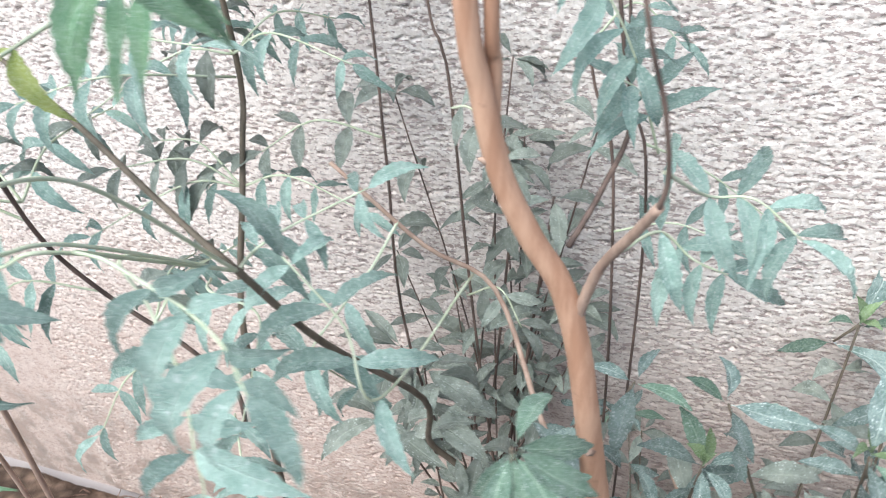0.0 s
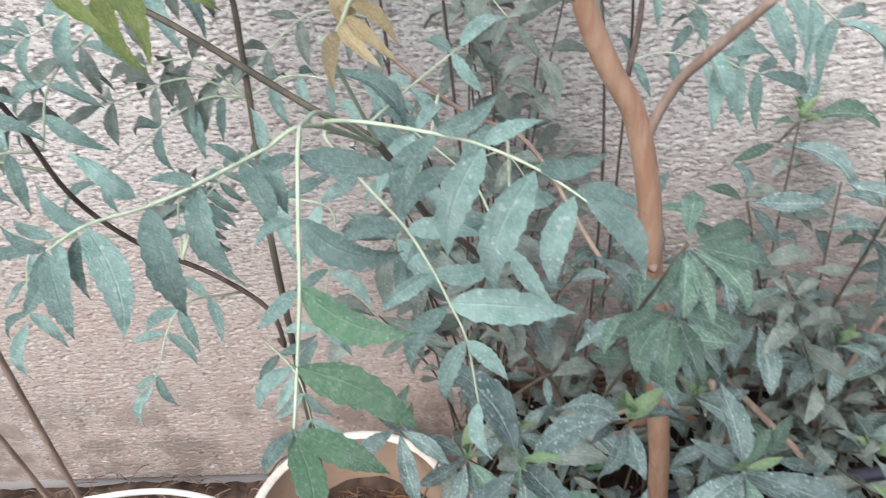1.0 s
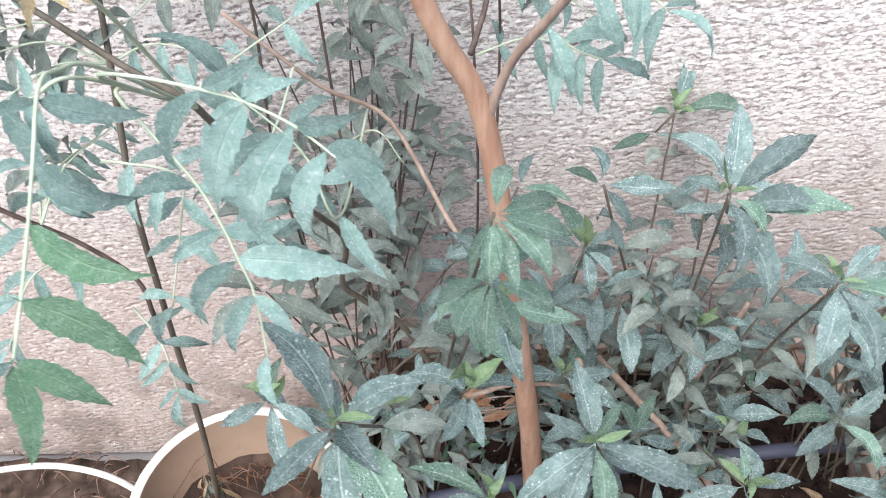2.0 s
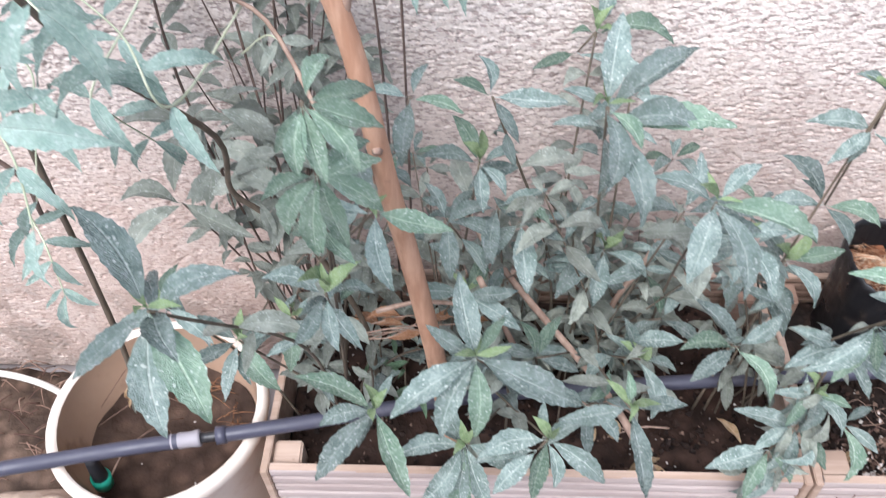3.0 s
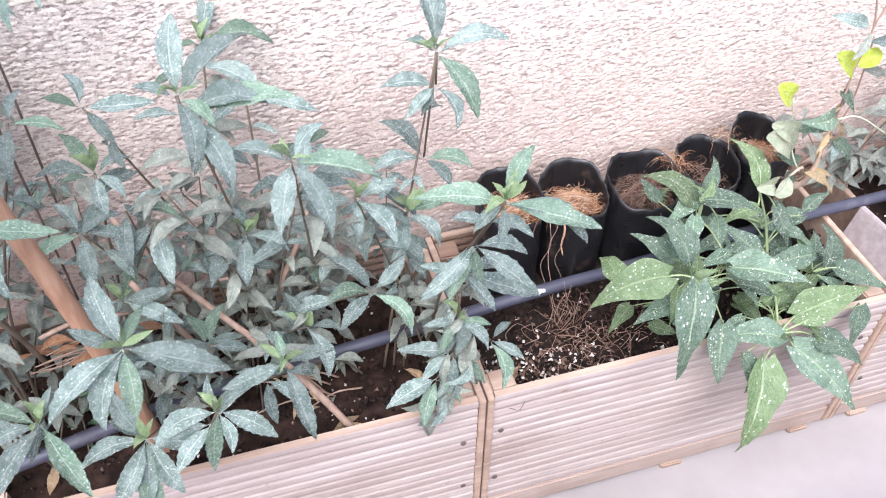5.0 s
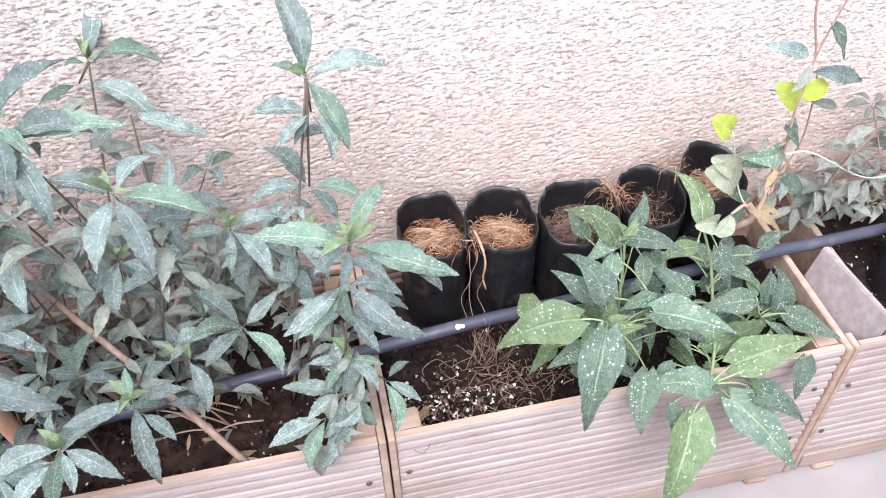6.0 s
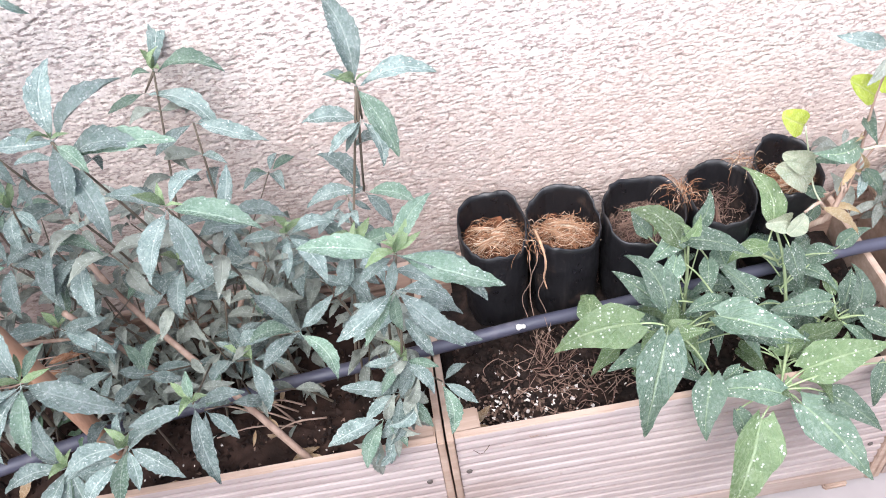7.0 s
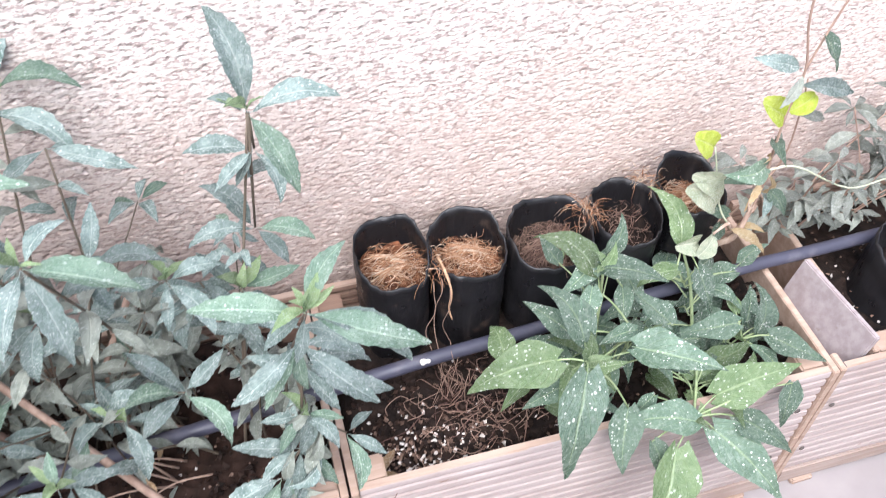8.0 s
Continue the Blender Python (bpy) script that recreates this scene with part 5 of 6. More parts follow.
FRONDS_TREE += [([(0.190, -0.006, 1.08), (0.213, 0.073, 1.049), (0.239, 0.077, 1.027), (0.266, 0.084, 1.013)], 4, 0.055, 0.4)]
FRONDS_TREE += [([(0.06, 0.117, 0.944), (0.049, -0.078, 0.977), (0.026, -0.075, 1.034), (-0.016, -0.069, 1.078)], 4, 0.062, 0.6)]
FRONDS_TREE += [([(0.0, 0.094, 1.003), (-0.01, 0.05, 0.98), (-0.035, -0.019, 0.945), (-0.039, 0.014, 0.896), (-0.025, 0.05, 0.84)], 4, 0.055, 0.5)]
for pts, pairs, size, hang in FRONDS_TREE:
    frond(tree, pts, pairs, size, NEEM, hang, 0.35)

sap = thing("sapling", (-0.211, 0.157, 0.198), "slender sapling with pinnate toothed leaves growing in the cream pot", "sapling")
tube("stem", [(-0.212, 0.165, 0.19), (-0.201, 0.158, 0.38), (-0.191, 0.135, 0.58), (-0.178, 0.105, 0.74), (-0.172, 0.097, 0.868), (-0.175, 0.149, 1.009), (-0.182, 0.175, 1.112), (-0.205, 0.15, 1.45), (-0.205, 0.15, 1.72)], (0.0046, 0.0022), M_STEM, sap, sides=8, knots=0.05)
lean = thing("sapling", (0.16, 0.17, 0.262), "slim dark-stemmed sapling leaning out of the planter, pinnate blue-green leaves", "sapling")
tube("stem", [(0.16, 0.17, 0.255), (0.15, 0.15, 0.44), (0.09, 0.13, 0.624), (0.047, 0.11, 0.693), (0.024, 0.09, 0.744), (0.034, 0.05, 0.846), (-0.01, -0.04, 0.98), (-0.032, -0.097, 1.083), (-0.072, -0.09, 1.108), (-0.142, -0.074, 1.154), (-0.182, -0.067, 1.179), (-0.28, -0.06, 1.26)], (0.0042, 0.0016), M_STEM, lean, sides=7, knots=0.06)
for node, n in zip(((0.09, 0.13, 0.624), (0.047, 0.11, 0.693), (0.024, 0.09, 0.744), (0.034, 0.05, 0.846)), (4, 6, 7, 9)):
    for k in range(n):
        leaf(SHRUB_OLD, Vector(node) + Vector((rng.gauss(0, 0.012), rng.gauss(0.01, 0.012), rng.gauss(0.01, 0.02))), from_angles(rng.uniform(0, 360), rng.uniform(-60, 25)), rng.uniform(0.04, 0.07), lean)
tube("stem", [(-0.197, 0.115, 0.68), (-0.18, 0.077, 0.714), (-0.188, 0.081, 0.764), (-0.227, 0.067, 0.828), (-0.279, 0.049, 0.887), (-0.302, 0.016, 0.969), (-0.306, -0.007, 1.058), (-0.326, -0.01, 1.127), (-0.38, 0.01, 1.35)], (0.0028, 0.0019), M_DARKSTEM, sap, sides=7, knots=0.05)
bare = thing("bare_stems", (-0.55, 0.14, 0.085), "two bare tan stems standing in the mulch beside the pot", "stems")
tube("stem", [(-0.54, 0.14, 0.06), (-0.505, 0.09, 0.28), (-0.474, 0.05, 0.452), (-0.446, 0.02, 0.649), (-0.417, -0.01, 0.828), (-0.397, -0.03, 0.926)], (0.0042, 0.0030), M_TAN, bare, sides=8, knots=0.05)
tube("stem", [(-0.58, 0.15, 0.06), (-0.535, 0.09, 0.28), (-0.511, 0.05, 0.454), (-0.499, 0.03, 0.572), (-0.488, 0.01, 0.675), (-0.49, 0.0, 0.745)], (0.0040, 0.0028), M_TAN, bare, sides=8, knots=0.05)
# the four near leaves of the leaning sapling: stalk, then leaflets as base and tip
NODE = (-0.032, -0.097, 1.083)
REACHING = [NODE, (-0.043, -0.198, 1.165), (-0.024, -0.207, 1.171), (0.009, -0.219, 1.171), (0.029, -0.225, 1.168), (0.051, -0.235, 1.162), (0.066, -0.249, 1.159), (0.071, -0.253, 1.157)]
REACHING_LEAFLETS = [((0.009, -0.219, 1.171), (-0.006, -0.229, 1.133)), ((0.029, -0.226, 1.168), (0.012, -0.239, 1.119)), ((0.051, -0.235, 1.161), (0.033, -0.251, 1.109)),
    ((0.066, -0.25, 1.158), (0.059, -0.262, 1.119)), ((0.071, -0.253, 1.158), (0.095, -0.265, 1.124)), ((0.009, -0.219, 1.172), (0.035, -0.21, 1.184)),
    ((0.029, -0.225, 1.169), (0.054, -0.22, 1.176)), ((0.051, -0.234, 1.162), (0.081, -0.232, 1.167)), ((0.066, -0.249, 1.159), (0.092, -0.253, 1.151))]
ARCHING = [NODE, (-0.04, -0.204, 1.174), (-0.043, -0.241, 1.194), (-0.042, -0.262, 1.199), (-0.042, -0.286, 1.181), (-0.041, -0.309, 1.166), (-0.042, -0.33, 1.149), (-0.043, -0.349, 1.135)]
ARCHING_LEAFLETS = [((-0.042, -0.266, 1.195), (-0.004, -0.261, 1.185)), ((-0.042, -0.286, 1.181), (-0.006, -0.284, 1.162)), ((-0.041, -0.308, 1.167), (-0.001, -0.309, 1.142)),
    ((-0.042, -0.331, 1.149), (-0.002, -0.337, 1.119)), ((-0.042, -0.349, 1.135), (-0.012, -0.353, 1.115)), ((-0.043, -0.35, 1.135), (-0.041, -0.369, 1.1)),
    ((-0.043, -0.266, 1.195), (-0.062, -0.272, 1.192)), ((-0.043, -0.287, 1.18), (-0.058, -0.293, 1.173)), ((-0.042, -0.309, 1.166), (-0.057, -0.317, 1.155)),
    ((-0.043, -0.331, 1.149), (-0.056, -0.34, 1.136)), ((-0.043, -0.349, 1.136), (-0.054, -0.358, 1.124))]
DROOPING = [NODE, (-0.05, -0.167, 1.14), (-0.035, -0.177, 1.119), (-0.012, -0.194, 1.098), (0.002, -0.21, 1.081), (0.01, -0.222, 1.069), (0.018, -0.232, 1.051), (0.023, -0.249, 1.021)]
DROOPING_LEAFLETS = [((-0.011, -0.195, 1.097), (0.027, -0.194, 1.09)), ((-0.012, -0.195, 1.097), (-0.047, -0.202, 1.09)), ((0.002, -0.211, 1.08), (0.038, -0.205, 1.082)),
    ((0.001, -0.211, 1.08), (-0.025, -0.22, 1.064)), ((0.01, -0.222, 1.069), (0.072, -0.225, 1.062)), ((0.009, -0.223, 1.068), (-0.011, -0.238, 1.037)),
    ((0.018, -0.232, 1.051), (0.038, -0.241, 1.03)), ((0.017, -0.232, 1.051), (0.006, -0.246, 1.022)), ((0.023, -0.249, 1.021), (0.029, -0.264, 0.993))]
SIDEWAYS = [NODE, (-0.048, -0.208, 1.171), (-0.067, -0.226, 1.171), (-0.091, -0.249, 1.171), (-0.11, -0.26, 1.169), (-0.13, -0.273, 1.171), (-0.143, -0.284, 1.168)]
SIDEWAYS_LEAFLETS = [((-0.075, -0.234, 1.171), (-0.068, -0.239, 1.135)), ((-0.09, -0.248, 1.17), (-0.08, -0.257, 1.123)), ((-0.109, -0.259, 1.169), (-0.104, -0.27, 1.118)),
    ((-0.067, -0.226, 1.171), (-0.061, -0.23, 1.14)), ((-0.091, -0.249, 1.171), (-0.108, -0.253, 1.177)), ((-0.075, -0.234, 1.171), (-0.088, -0.233, 1.18)),
    ((-0.067, -0.226, 1.171), (-0.07, -0.218, 1.187)),
    ((-0.13, -0.273, 1.171), (-0.125, -0.289, 1.125)), ((-0.143, -0.284, 1.168), (-0.139, -0.298, 1.135)), ((-0.143, -0.284, 1.168), (-0.156, -0.298, 1.147)), ((-0.113, -0.259, 1.173), (-0.135, -0.255, 1.194)), ((-0.13, -0.273, 1.171), (-0.144, -0.269, 1.188)), ((-0.143, -0.284, 1.168), (-0.156, -0.283, 1.18))]
placed_frond(lean, REACHING, REACHING_LEAFLETS, NEEM)
placed_frond(lean, ARCHING, ARCHING_LEAFLETS, NEEM, NEEM_NEW, (2, 3, 4, 5))
placed_frond(lean, DROOPING, DROOPING_LEAFLETS, NEEM)
placed_frond(lean, SIDEWAYS, SIDEWAYS_LEAFLETS, NEEM)
FRONDS_SAP = []
FRONDS_SAP += [([(-0.032, -0.097, 1.083), (-0.045, -0.055, 1.067), (-0.024, -0.043, 1.082), (0.02, -0.006, 1.099)], 4, 0.044, 0.6, 0.4, 0, 1.0)]
FRONDS_SAP += [([(-0.190, 0.168, 1.22), (-0.136, -0.135, 1.222), (-0.14, -0.187, 1.249), (-0.144, -0.232, 1.272)], 5, 0.046, 0.9, 0.3, 2, 1.0)]
FRONDS_SAP += [([(-0.202, 0.154, 1.39), (-0.049, -0.128, 1.3), (-0.005, -0.182, 1.295), (0.023, -0.197, 1.296)], 4, 0.046, 1.0, 0.5, 1, 1.0)]
FRONDS_SAP += [([(-0.188, 0.17, 1.20), (-0.197, 0.011, 1.219), (-0.16, 0.015, 1.182), (-0.115, 0.028, 1.171)], 4, 0.045, 0.7, 0.3, 0, 1.0)]
FRONDS_SAP += [([(-0.180, 0.167, 1.08), (-0.23, 0.06, 1.12), (-0.30, 0.03, 1.10)], 5, 0.05, 0.7, 0.25, 0, 1.0)]
FRONDS_SAP += [([(-0.185, 0.172, 1.16), (-0.25, 0.18, 1.19), (-0.32, 0.18, 1.16)], 5, 0.05, 0.6, 0.25, 0, 1.0)]
FRONDS_SAP += [([(-0.18, 0.07, 0.92), (-0.13, 0.0, 0.97), (-0.089, 0.0, 0.956), (-0.095, -0.009, 0.909), (-0.117, -0.019, 0.824)], 5, 0.05, 0.5, 0.3, 0, 1.0)]
FRONDS_SAP += [([(-0.21, 0.10, 0.70), (-0.16, 0.03, 0.72), (-0.15, 0.01, 0.66)], 4, 0.045, 0.6, 0.3, 0, 1.0)]
FRONDS_SAP += [([(-0.304, 0.008, 1.0), (-0.38, 0.0, 1.02), (-0.43, -0.02, 0.98)], 5, 0.05, 0.6, 0.25, 0, 1.0)]
FRONDS_SAP += [([(-0.285, 0.045, 0.90), (-0.34, 0.0, 0.93), (-0.35, -0.04, 0.88)], 5, 0.05, 0.6, 0.25, 0, 1.0)]
FRONDS_SAP += [([(-0.322, -0.009, 1.11), (-0.31, -0.05, 1.14), (-0.28, -0.09, 1.10)], 5, 0.05, 0.7, 0.25, 0, 1.0)]
FRONDS_SAP += [([(-0.213, 0.082, 0.789), (-0.25, 0.02, 0.83), (-0.28, -0.02, 0.77)], 4, 0.045, 0.6, 0.3, 0, 1.0)]
for pts, pairs, size, hang, start, fresh, lop in FRONDS_SAP:
    frond(lean if pts[0] == NODE else sap, pts, pairs, size, (NEEM, NEEM_NEW, NEEM_LIME)[fresh], hang, start, lop=lop)
frond(lean, [NODE, (-0.038, -0.19, 1.198), (-0.027, -0.258, 1.238), (-0.018, -0.280, 1.253), (-0.012, -0.285, 1.266)], 4, 0.024, YELLOW, 0.2, 0.76)

# more leaves behind, along the sapling's stems
for base, n in (((-0.176, 0.14, 0.98), 4), ((-0.182, 0.172, 1.10), 5), ((-0.192, 0.166, 1.24), 5), ((-0.304, 0.008, 1.02), 3), ((-0.25, 0.06, 0.855), 3)):
    for k in range(n):
        a = Vector(base)
        d = from_angles(rng.uniform(-20, 230), rng.uniform(-10, 25))
        frond(sap, [a, a + d * 0.05 + Vector((0, 0, 0.015)), a + d * rng.uniform(0.11, 0.15) + Vector((0, 0, -0.02))], 4, rng.uniform(0.036, 0.05), NEEM if k % 3 else SHRUB_OLD, 0.8, 0.3)

# unseen crowns added overhead to shade the wall; the lower leaves hang from them
for k in range(7):
    a = Vector((-0.205, 0.15, 1.42 + 0.02 * k))
    t = rng.uniform(-160, 20)
    d = from_angles(t, rng.uniform(5, 30))
    frond(sap, [a, a + d * 0.12 + Vector((0, 0, 0.03)), a + d * rng.uniform(0.25, 0.36)], 7, 0.055, NEEM, 0.6, 0.25)
for k in range(5):
    a = Vector((0.069 - 0.001 * k, -0.002, 1.50 + 0.05 * k))
    d = from_angles(rng.uniform(120, 290), rng.uniform(5, 35))
    frond(tree, [a, a + d * 0.12 + Vector((0, 0, 0.03)), a + d * rng.uniform(0.25, 0.36)], 7, 0.055, NEEM, 0.6, 0.25)

# thin dark stems of saplings standing against the wall
back_sap = thing("wall_sapling", (0.06, 0.33, 0.258), "thin dark-stemmed saplings against the wall with olive leaflets", "sapling")
for pts in ([(0.02, 0.33, 0.25), (-0.05, 0.24, 0.72), (-0.05, 0.2, 0.989), (-0.054, 0.2, 1.078), (-0.058, 0.2, 1.157), (-0.067, 0.2, 1.35)],
            [(0.06, 0.33, 0.25), (0.02, 0.27, 0.75), (0.003, 0.24, 1.044), (-0.007, 0.24, 1.101), (-0.02, 0.24, 1.147), (-0.05, 0.24, 1.4)],
            [(0.19, 0.33, 0.25), (0.18, 0.26, 0.7), (0.167, 0.24, 0.924), (0.155, 0.24, 1.025), (0.134, 0.24, 1.084), (0.122, 0.24, 1.16), (0.105, 0.24, 1.35)],
            [(0.21, 0.33, 0.25), (0.20, 0.28, 0.8), (0.188, 0.24, 1.012), (0.164, 0.24, 1.099), (0.135, 0.24, 1.4)]):
    tube("stem", pts, (0.0018, 0.0013), M_DARKSTEM, back_sap, sides=7, knots=0.06)
for pts in ([(-0.052, 0.2, 1.02), (-0.11, 0.18, 1.04), (-0.16, 0.16, 1.01)], [(-0.059, 0.2, 1.18), (-0.12, 0.19, 1.21), (-0.17, 0.18, 1.18)],
            [(-0.026, 0.24, 1.183), (-0.09, 0.27, 1.21), (-0.14, 0.29, 1.19)], [(0.003, 0.24, 1.04), (0.03, 0.22, 1.05), (0.07, 0.2, 1.01)],
            [(0.015, 0.26, 0.80), (0.06, 0.22, 0.85), (0.09, 0.2, 0.82)], [(0.129, 0.24, 1.12), (0.16, 0.26, 1.15), (0.20, 0.26, 1.12)],
            [(0.167, 0.24, 0.93), (0.22, 0.24, 0.95), (0.27, 0.238, 0.94)], [(0.184, 0.24, 1.03), (0.24, 0.26, 1.0), (0.31, 0.279, 0.946)]):
    frond(back_sap, pts, 3, 0.042, SHRUB_OLD if pts[0][0] < 0.1 else NEEM, 0.4, 0.3)

# ---------------------------------------------------------------- heart-leaved vine in the middle box
# nodes of the two vines: each leaf hangs by its stalk from one of them
NODES_A = {"root": (1.15, 0.10, 0.266), "a": (1.089, 0.02, 0.473), "b": (1.145, 0.12, 0.527), "f": (1.194, 0.07, 0.417)}
NODES_B = {"root": (1.33, 0.10, 0.266), "c": (1.257, -0.02, 0.325), "d": (1.396, 0.09, 0.316), "e": (1.319, 0.20, 0.440)}
HEART_A = [("a", (1.077, -0.005, 0.486), (1.033, -0.078, 0.362)), ("a", (1.050, 0.030, 0.477), (0.934, 0.041, 0.427)), ("a", (1.097, 0.050, 0.472), (1.058, 0.134, 0.503))]
HEART_A += [("f", (1.096, 0.090, 0.440), (1.047, 0.150, 0.454)), ("f", (1.122, 0.100, 0.518), (1.113, 0.071, 0.467)), ("b", (1.174, 0.110, 0.491), (1.168, 0.081, 0.441))]
HEART_A += [("f", (1.178, 0.060, 0.457), (1.130, 0.066, 0.430)), ("f", (1.247, 0.080, 0.422), (1.203, 0.146, 0.440)), ("f", (1.165, 0.030, 0.462), (1.266, -0.034, 0.460))]
HEART_A += [("b", (1.138, 0.130, 0.511), (1.074, 0.199, 0.526)), ("b", (1.144, 0.120, 0.529), (1.220, 0.077, 0.525)), ("b", (1.173, 0.160, 0.507), (1.201, 0.197, 0.543))]
HEART_A += [("a", (1.158, 0.000, 0.361), (1.140, -0.055, 0.277)), ("a", (1.072, 0.030, 0.412), (1.010, 0.029, 0.375))]
HEART_B = [("d", (1.363, 0.080, 0.381), (1.288, 0.108, 0.346)), ("e", (1.310, 0.190, 0.454), (1.287, 0.277, 0.497)), ("e", (1.284, 0.150, 0.447), (1.232, 0.159, 0.412))]
HEART_B += [("e", (1.322, 0.150, 0.438), (1.337, 0.108, 0.377)), ("d", (1.403, 0.130, 0.332), (1.395, 0.181, 0.352)), ("d", (1.421, 0.090, 0.324), (1.439, 0.156, 0.365))]
HEART_B += [("d", (1.425, 0.070, 0.341), (1.491, 0.011, 0.329)), ("d", (1.482, 0.080, 0.308), (1.438, 0.095, 0.291)), ("d", (1.424, 0.040, 0.312), (1.398, 0.080, 0.315))]
HEART_B += [("c", (1.301, 0.000, 0.335), (1.427, -0.002, 0.367)), ("c", (1.419, -0.010, 0.332), (1.402, -0.042, 0.266)), ("c", (1.252, -0.030, 0.331), (1.147, -0.004, 0.320))]
HEART_B += [("c", (1.293, -0.030, 0.290), (1.374, -0.128, 0.208)), ("c", (1.328, -0.025, 0.303), (1.391, -0.088, 0.275)), ("c", (1.210, 0.020, 0.340), (1.183, 0.012, 0.300))]
HEART_B += [("c", (1.220, -0.050, 0.303), (1.160, -0.126, 0.169)), ("c", (1.187, -0.035, 0.314), (1.189, -0.067, 0.250))]


def heart_vine(label, nodes, rows, fill):
    """Heart-shaped leaves on pale stalks from the nodes of a few arching stems."""
    root = Vector(nodes["root"])
    vine = thing("heart_leaf_vine", root, label, "vine", "heart-leaved vines")
    for key, node in nodes.items():
        if key == "root":
            continue
        node = Vector(node)
        mid = root.lerp(node, 0.5) + Vector((0.008, 0.015, 0.02))
        tube("stem", [root, mid, node], (0.0034, 0.0020), M_STALK, vine, sides=7)
        for k in range(3):
            d = from_angles(rng.uniform(0, 360), rng.uniform(0, 55))
            leaf(HEART_NEW if k else SHRUB_NEW, node, d, rng.uniform(0.022, 0.045), vine, name="young_leaf")
    for key, a, b in rows:
        node, a, b = Vector(nodes[key]), Vector(a), Vector(b)
        if (a - node).length > 0.008:
            tube("stalk", [node, node.lerp(a, 0.55) + Vector((0, 0, 0.10 * (a - node).length)), a], (0.0017, 0.0012), M_STALK, vine, sides=5, per=4)
        up = (0, -0.75, 0.8) if b.z < a.z - 0.04 else (0, -0.5, 1)
        leaf(HEART_NEW if rng.random() < 0.3 else HEART, a, b - a, (b - a).length, vine, up, wide=1.0 + rng.uniform(-0.08, 0.08))
    keys = [k for k in nodes if k != "root"]
    for k in range(fill):
        node = Vector(nodes[keys[k % len(keys)]])
        f = rng.uniform(0.35, 1.0)
        a = root.lerp(node, f) + Vector((rng.gauss(0, 0.045), rng.gauss(0.035, 0.025), rng.uniform(-0.05, 0.01)))
        a.y, a.z = max(a.y, 0.03), max(a.z, 0.30)
        d = from_angles(rng.uniform(-180, 180), rng.uniform(-40, 15))
        hub = root.lerp(node, f * 0.8)
        tube("stalk", [hub, hub.lerp(a, 0.5) + Vector((0, 0, 0.01)), a], (0.0014, 0.0011), M_STALK, vine, sides=5, per=4)
        leaf(HEART_NEW if k % 3 == 0 else HEART, a, d, rng.uniform(0.05, 0.09), vine)
    return vine


heart_vine("green vine with white-speckled heart leaves over the box edge", NODES_A, HEART_A, 34)
heart_vine("green vine with white-speckled heart leaves hanging down the front", NODES_B, HEART_B, 36)

# ---------------------------------------------------------------- variegated vine and silvery plants
var = thing("variegated_vine", (1.40, 0.28, 0.41), "thin yellowing vine with pale and lime leaves in a grow bag", "vine")
tube("stem", [(1.395, 0.27, 0.40), (1.405, 0.22, 0.42), (1.414, 0.20, 0.46), (1.425, 0.20, 0.522), (1.421, 0.20, 0.589), (1.417, 0.20, 0.665), (1.420, 0.20, 0.738), (1.398, 0.20, 0.811), (1.390, 0.20, 0.87)], (0.0024, 0.0015), M_TAN, var, sides=7, knots=0.08)
tube("stump", [(1.374, 0.215, 0.40), (1.382, 0.195, 0.43), (1.392, 0.18, 0.46), (1.402, 0.18, 0.515)], (0.0052, 0.0048), M_STUMP, var, "broken woody stump", 9, 6, 0.22)
for k in range(6):
    a = 1.05 * k
    p = Vector((1.402 + 0.004 * math.cos(a), 0.18 + 0.004 * math.sin(a), 0.508))
    tube("splinter", [p, p + Vector((0.003 * math.cos(a), 0.003 * math.sin(a), rng.uniform(0.010, 0.022)))], (0.0017, 0.0004), M_STUMP, var, sides=5, per=2)
tube("stump_branch", [(1.386, 0.19, 0.465), (1.363, 0.172, 0.50), (1.343, 0.17, 0.487)], (0.0030, 0.0020), M_STUMP, var, sides=7, knots=0.15)
tube("stem", [(1.410, 0.24, 0.42), (1.445, 0.23, 0.49), (1.466, 0.225, 0.560), (1.458, 0.22, 0.646), (1.439, 0.21, 0.714)], (0.0018, 0.0012), M_TAN, var, sides=6)
tube("stem", [(1.420, 0.2, 0.738), (1.430, 0.2, 0.788), (1.446, 0.2, 0.85)], (0.0016, 0.0012), M_TAN, var, sides=6)
tube("tendril", [(1.426, 0.2, 0.566), (1.473, 0.2, 0.560), (1.607, 0.22, 0.466), (1.704, 0.24, 0.445)], (0.0018, 0.0014), M_RACHIS, var, sides=5)
tube("stalk", [(1.395, 0.195, 0.455), (1.375, 0.21, 0.490), (1.362, 0.22, 0.54), (1.339, 0.22, 0.612)], (0.0016, 0.0012), M_RACHIS, var, sides=5)
VINE_LEAVES = []
VINE_LEAVES += [(LIME, (1.337, 0.22, 0.614), (-0.052, -0.01, 0.040)), (LIME, (1.416, 0.2, 0.663), (-0.053, 0.0, 0.042)), (LIME, (1.419, 0.2, 0.673), (0.040, 0.0, 0.026))]
VINE_LEAVES += [(HEART, (1.430, 0.2, 0.788), (0.019, -0.02, -0.045)), (SHRUB, (1.410, 0.2, 0.745), (-0.075, 0.0, 0.028)), (SILVER, (1.420, 0.2, 0.730), (-0.035, -0.02, -0.03))]
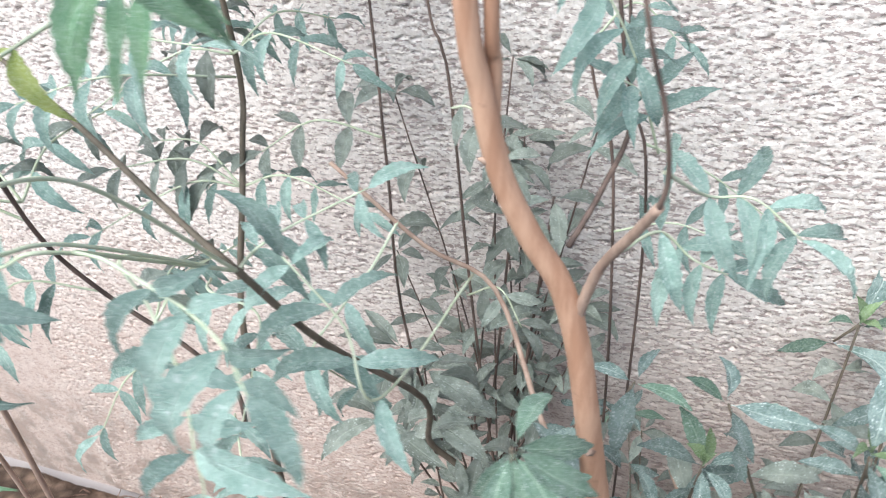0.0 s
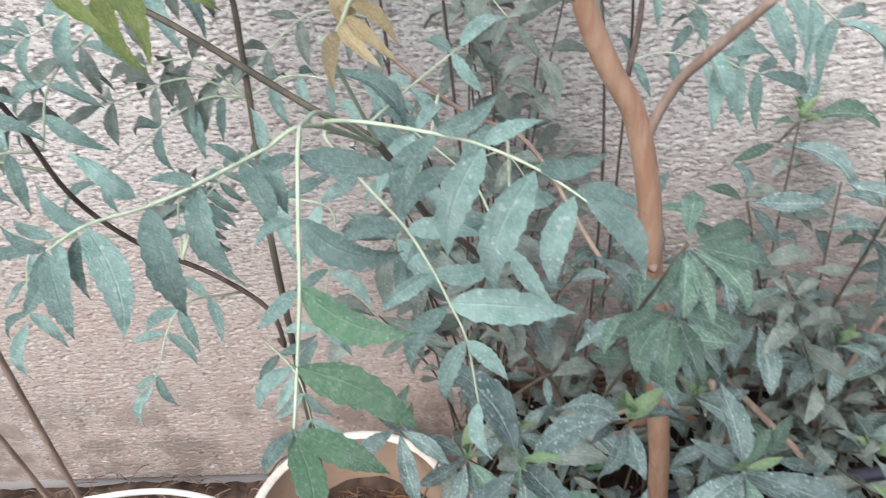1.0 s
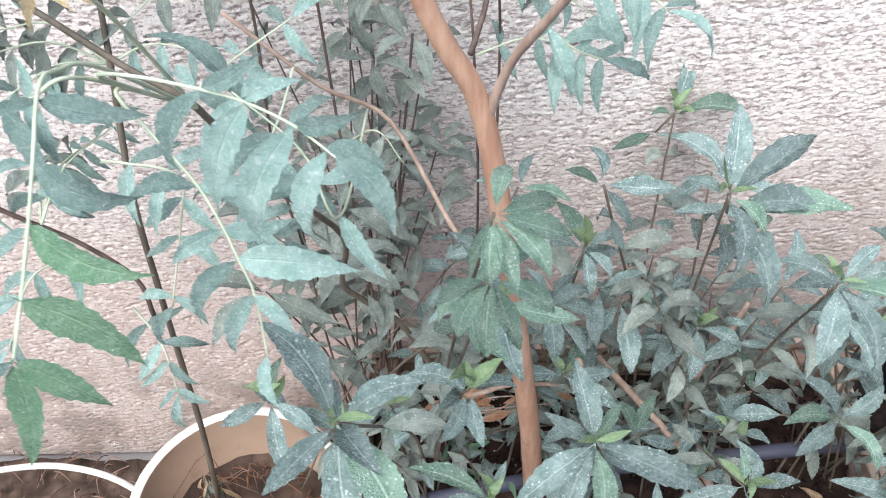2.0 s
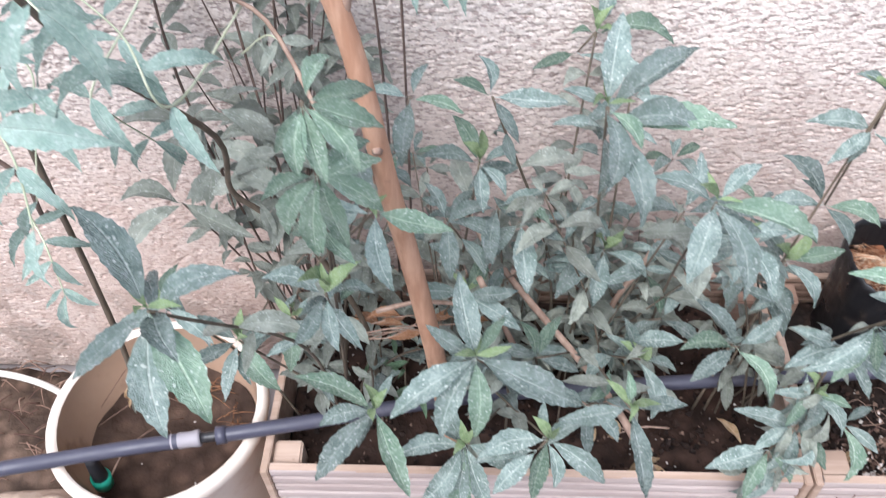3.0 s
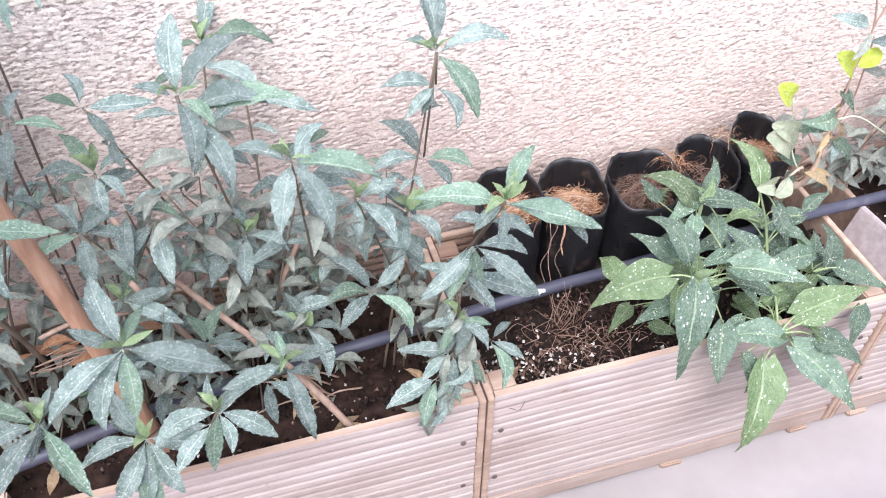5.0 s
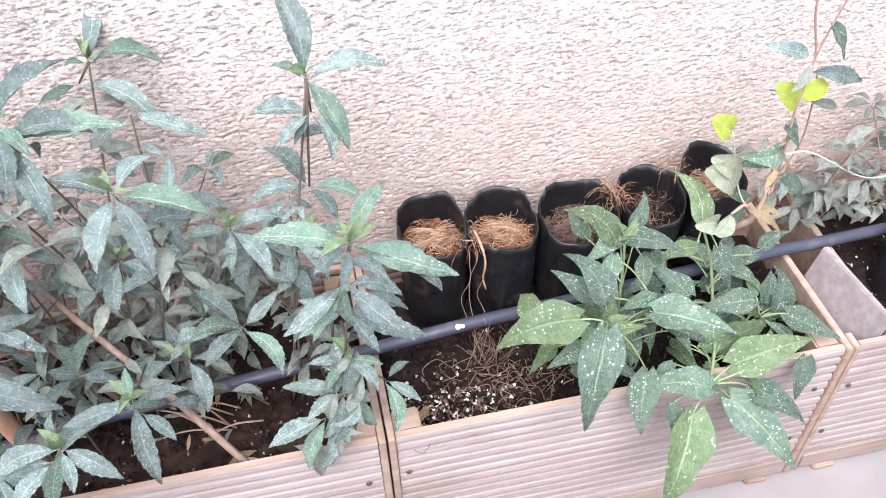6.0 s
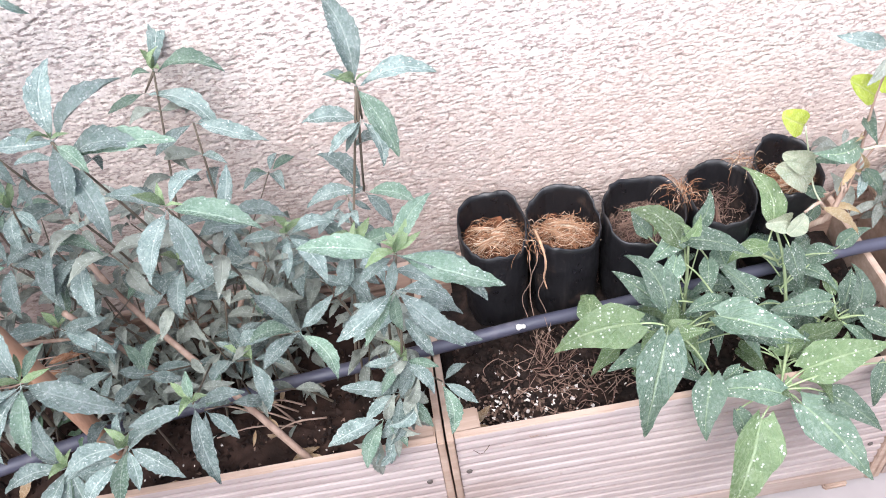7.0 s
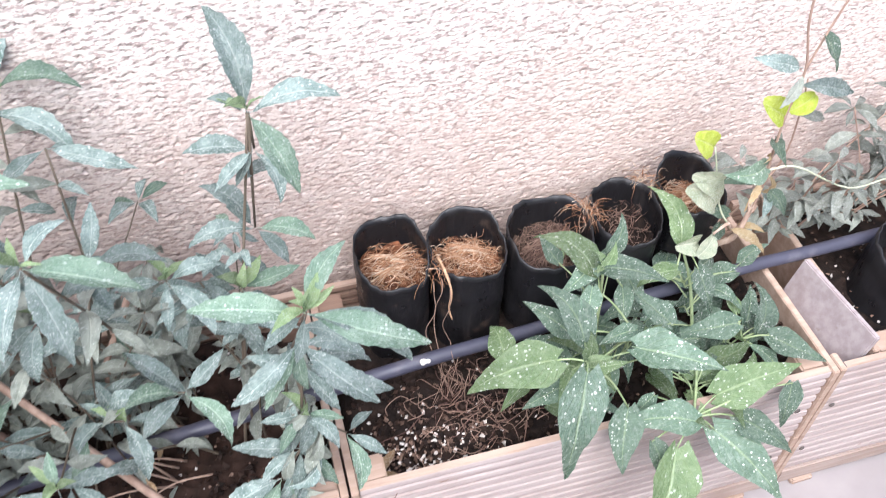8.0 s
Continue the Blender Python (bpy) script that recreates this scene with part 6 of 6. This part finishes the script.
VINE_LEAVES += [(SHRUB, (1.424, 0.2, 0.715), (0.078, -0.01, -0.022)), (PALE, (1.354, 0.21, 0.538), (-0.048, 0.01, 0.036)), (PALE, (1.356, 0.2, 0.510), (-0.063, 0.01, 0.055))]
VINE_LEAVES += [(HEART, (1.416, 0.2, 0.574), (-0.075, -0.01, 0.012)), (PALE, (1.345, 0.17, 0.482), (-0.036, -0.02, -0.024)), (YELLOW, (1.370, 0.17, 0.490), (0.050, -0.03, -0.040))]
VINE_LEAVES += [(YELLOW, (1.421, 0.195, 0.530), (-0.010, -0.01, 0.046)), (SILVER, (1.455, 0.22, 0.645), (0.049, 0.0, -0.020)), (HEART, (1.440, 0.2, 0.520), (0.025, -0.02, -0.038))]
VINE_LEAVES += [(SHRUB_OLD, (1.435, 0.2, 0.44), (-0.035, 0.02, 0.07)), (SHRUB_OLD, (1.435, 0.22, 0.624), (-0.013, -0.02, -0.035)), (PALE, (1.330, 0.18, 0.462), (-0.053, -0.01, 0.015))]
for k in range(9):
    z = rng.uniform(0.44, 0.62)
    p = (1.415 + 0.05 * (z - 0.45) + rng.gauss(0, 0.016), 0.205 + rng.gauss(0, 0.012), z)
    VINE_LEAVES.append((rng.choice((HEART, SHRUB, SHRUB_OLD, PALE, YELLOW, HEART)), p, tuple(from_angles(rng.uniform(0, 360), rng.uniform(-50, 40)) * rng.uniform(0.03, 0.06))))
for meshes, p, d in VINE_LEAVES:
    leaf(meshes, p, d, Vector(d).length * (0.82 if meshes is PALE or meshes is LIME else 1.0), var, (0, -0.8, 0.6))


def silver_plant(place, label, n):
    plant = thing("silvery_plant", place, label, "plant", "silvery plants in the far box")
    for _ in range(n):
        node = Vector(place) + Vector((rng.gauss(0, 0.06), rng.gauss(-0.01, 0.035), rng.uniform(0.06, 0.27)))
        node.y = min(node.y, 0.36)
        turn = rng.uniform(0, 90)
        leaves = [(turn + 60 * k + rng.uniform(-20, 20), rng.uniform(-50, 10), rng.uniform(3.0, 6.5)) for k in range(6)]
        shoot(plant, place, node, leaves, SILVER, SHRUB_OLD, SHRUB, 0.002, M_TAN, 2, False)
    return plant


silver_plant((1.60, 0.30, 0.262), "wilting silvery-grey plant with drooping narrow leaves", 9)
silver_plant((1.72, 0.30, 0.262), "wilting silvery-grey plant with drooping narrow leaves", 9)
silver_plant((1.86, 0.28, 0.262), "wilting silvery-grey plant with drooping narrow leaves", 7)

# a small weed in one of the bags, fallen dry leaves, low green seedlings under the trunk
weed = thing("weed", (1.15, 0.26, 0.41), "small fine-leaved weed in a grow bag", "weed")
for k in range(14):
    d = from_angles(rng.uniform(0, 360), rng.uniform(15, 75))
    leaf(SHRUB_NEW, (1.15 + rng.gauss(0, 0.012), 0.25 + rng.gauss(0, 0.01), 0.415), d, rng.uniform(0.018, 0.035), weed, wide=0.6)
for x, y, z, a, s in ((0.52, 0.035, 0.268, 20, 0.05), (0.575, 0.03, 0.268, 160, 0.04), (0.80, 0.035, 0.276, 40, 0.05), (0.835, 0.03, 0.276, 200, 0.04), (0.66, 0.12, 0.272, 300, 0.05), (0.10, 0.05, 0.268, 80, 0.05), (0.33, 0.04, 0.268, 330, 0.045)):
    one = leaf(DRY, (x, y, z), from_angles(a, 8), s, None, (0, 0, 1), name="fallen_leaf")
    tagged(one, "curled dry tan leaf fallen on the soil", "leaf", "fallen leaves")
seed = thing("seedlings", (0.17, 0.17, 0.262), "clump of small green seedlings under the trunk", "seedlings")
for k in range(26):
    p = (0.17 + rng.gauss(0, 0.03), 0.16 + rng.gauss(0, 0.03), 0.27 + rng.uniform(0, 0.10))
    leaf(NEEM_NEW if k % 3 else SHRUB, p, from_angles(rng.uniform(0, 360), rng.uniform(-20, 40)), rng.uniform(0.025, 0.04), seed)

# the whole planting leans a little towards the light
LEAN = Matrix(((0.998, -0.034, 0.0541, -0.017), (0.0315, 0.9984, 0.0468, -0.0341), (-0.0556, -0.0449, 0.9974, 0.0387), (0, 0, 0, 1)))
for ob in [o for o in bpy.data.objects if o.parent is None and o.get("category") in ("shrub", "stems", "tree", "sapling", "dry leaves")]:
    ob.matrix_world = LEAN @ Matrix.Translation(ob.location)
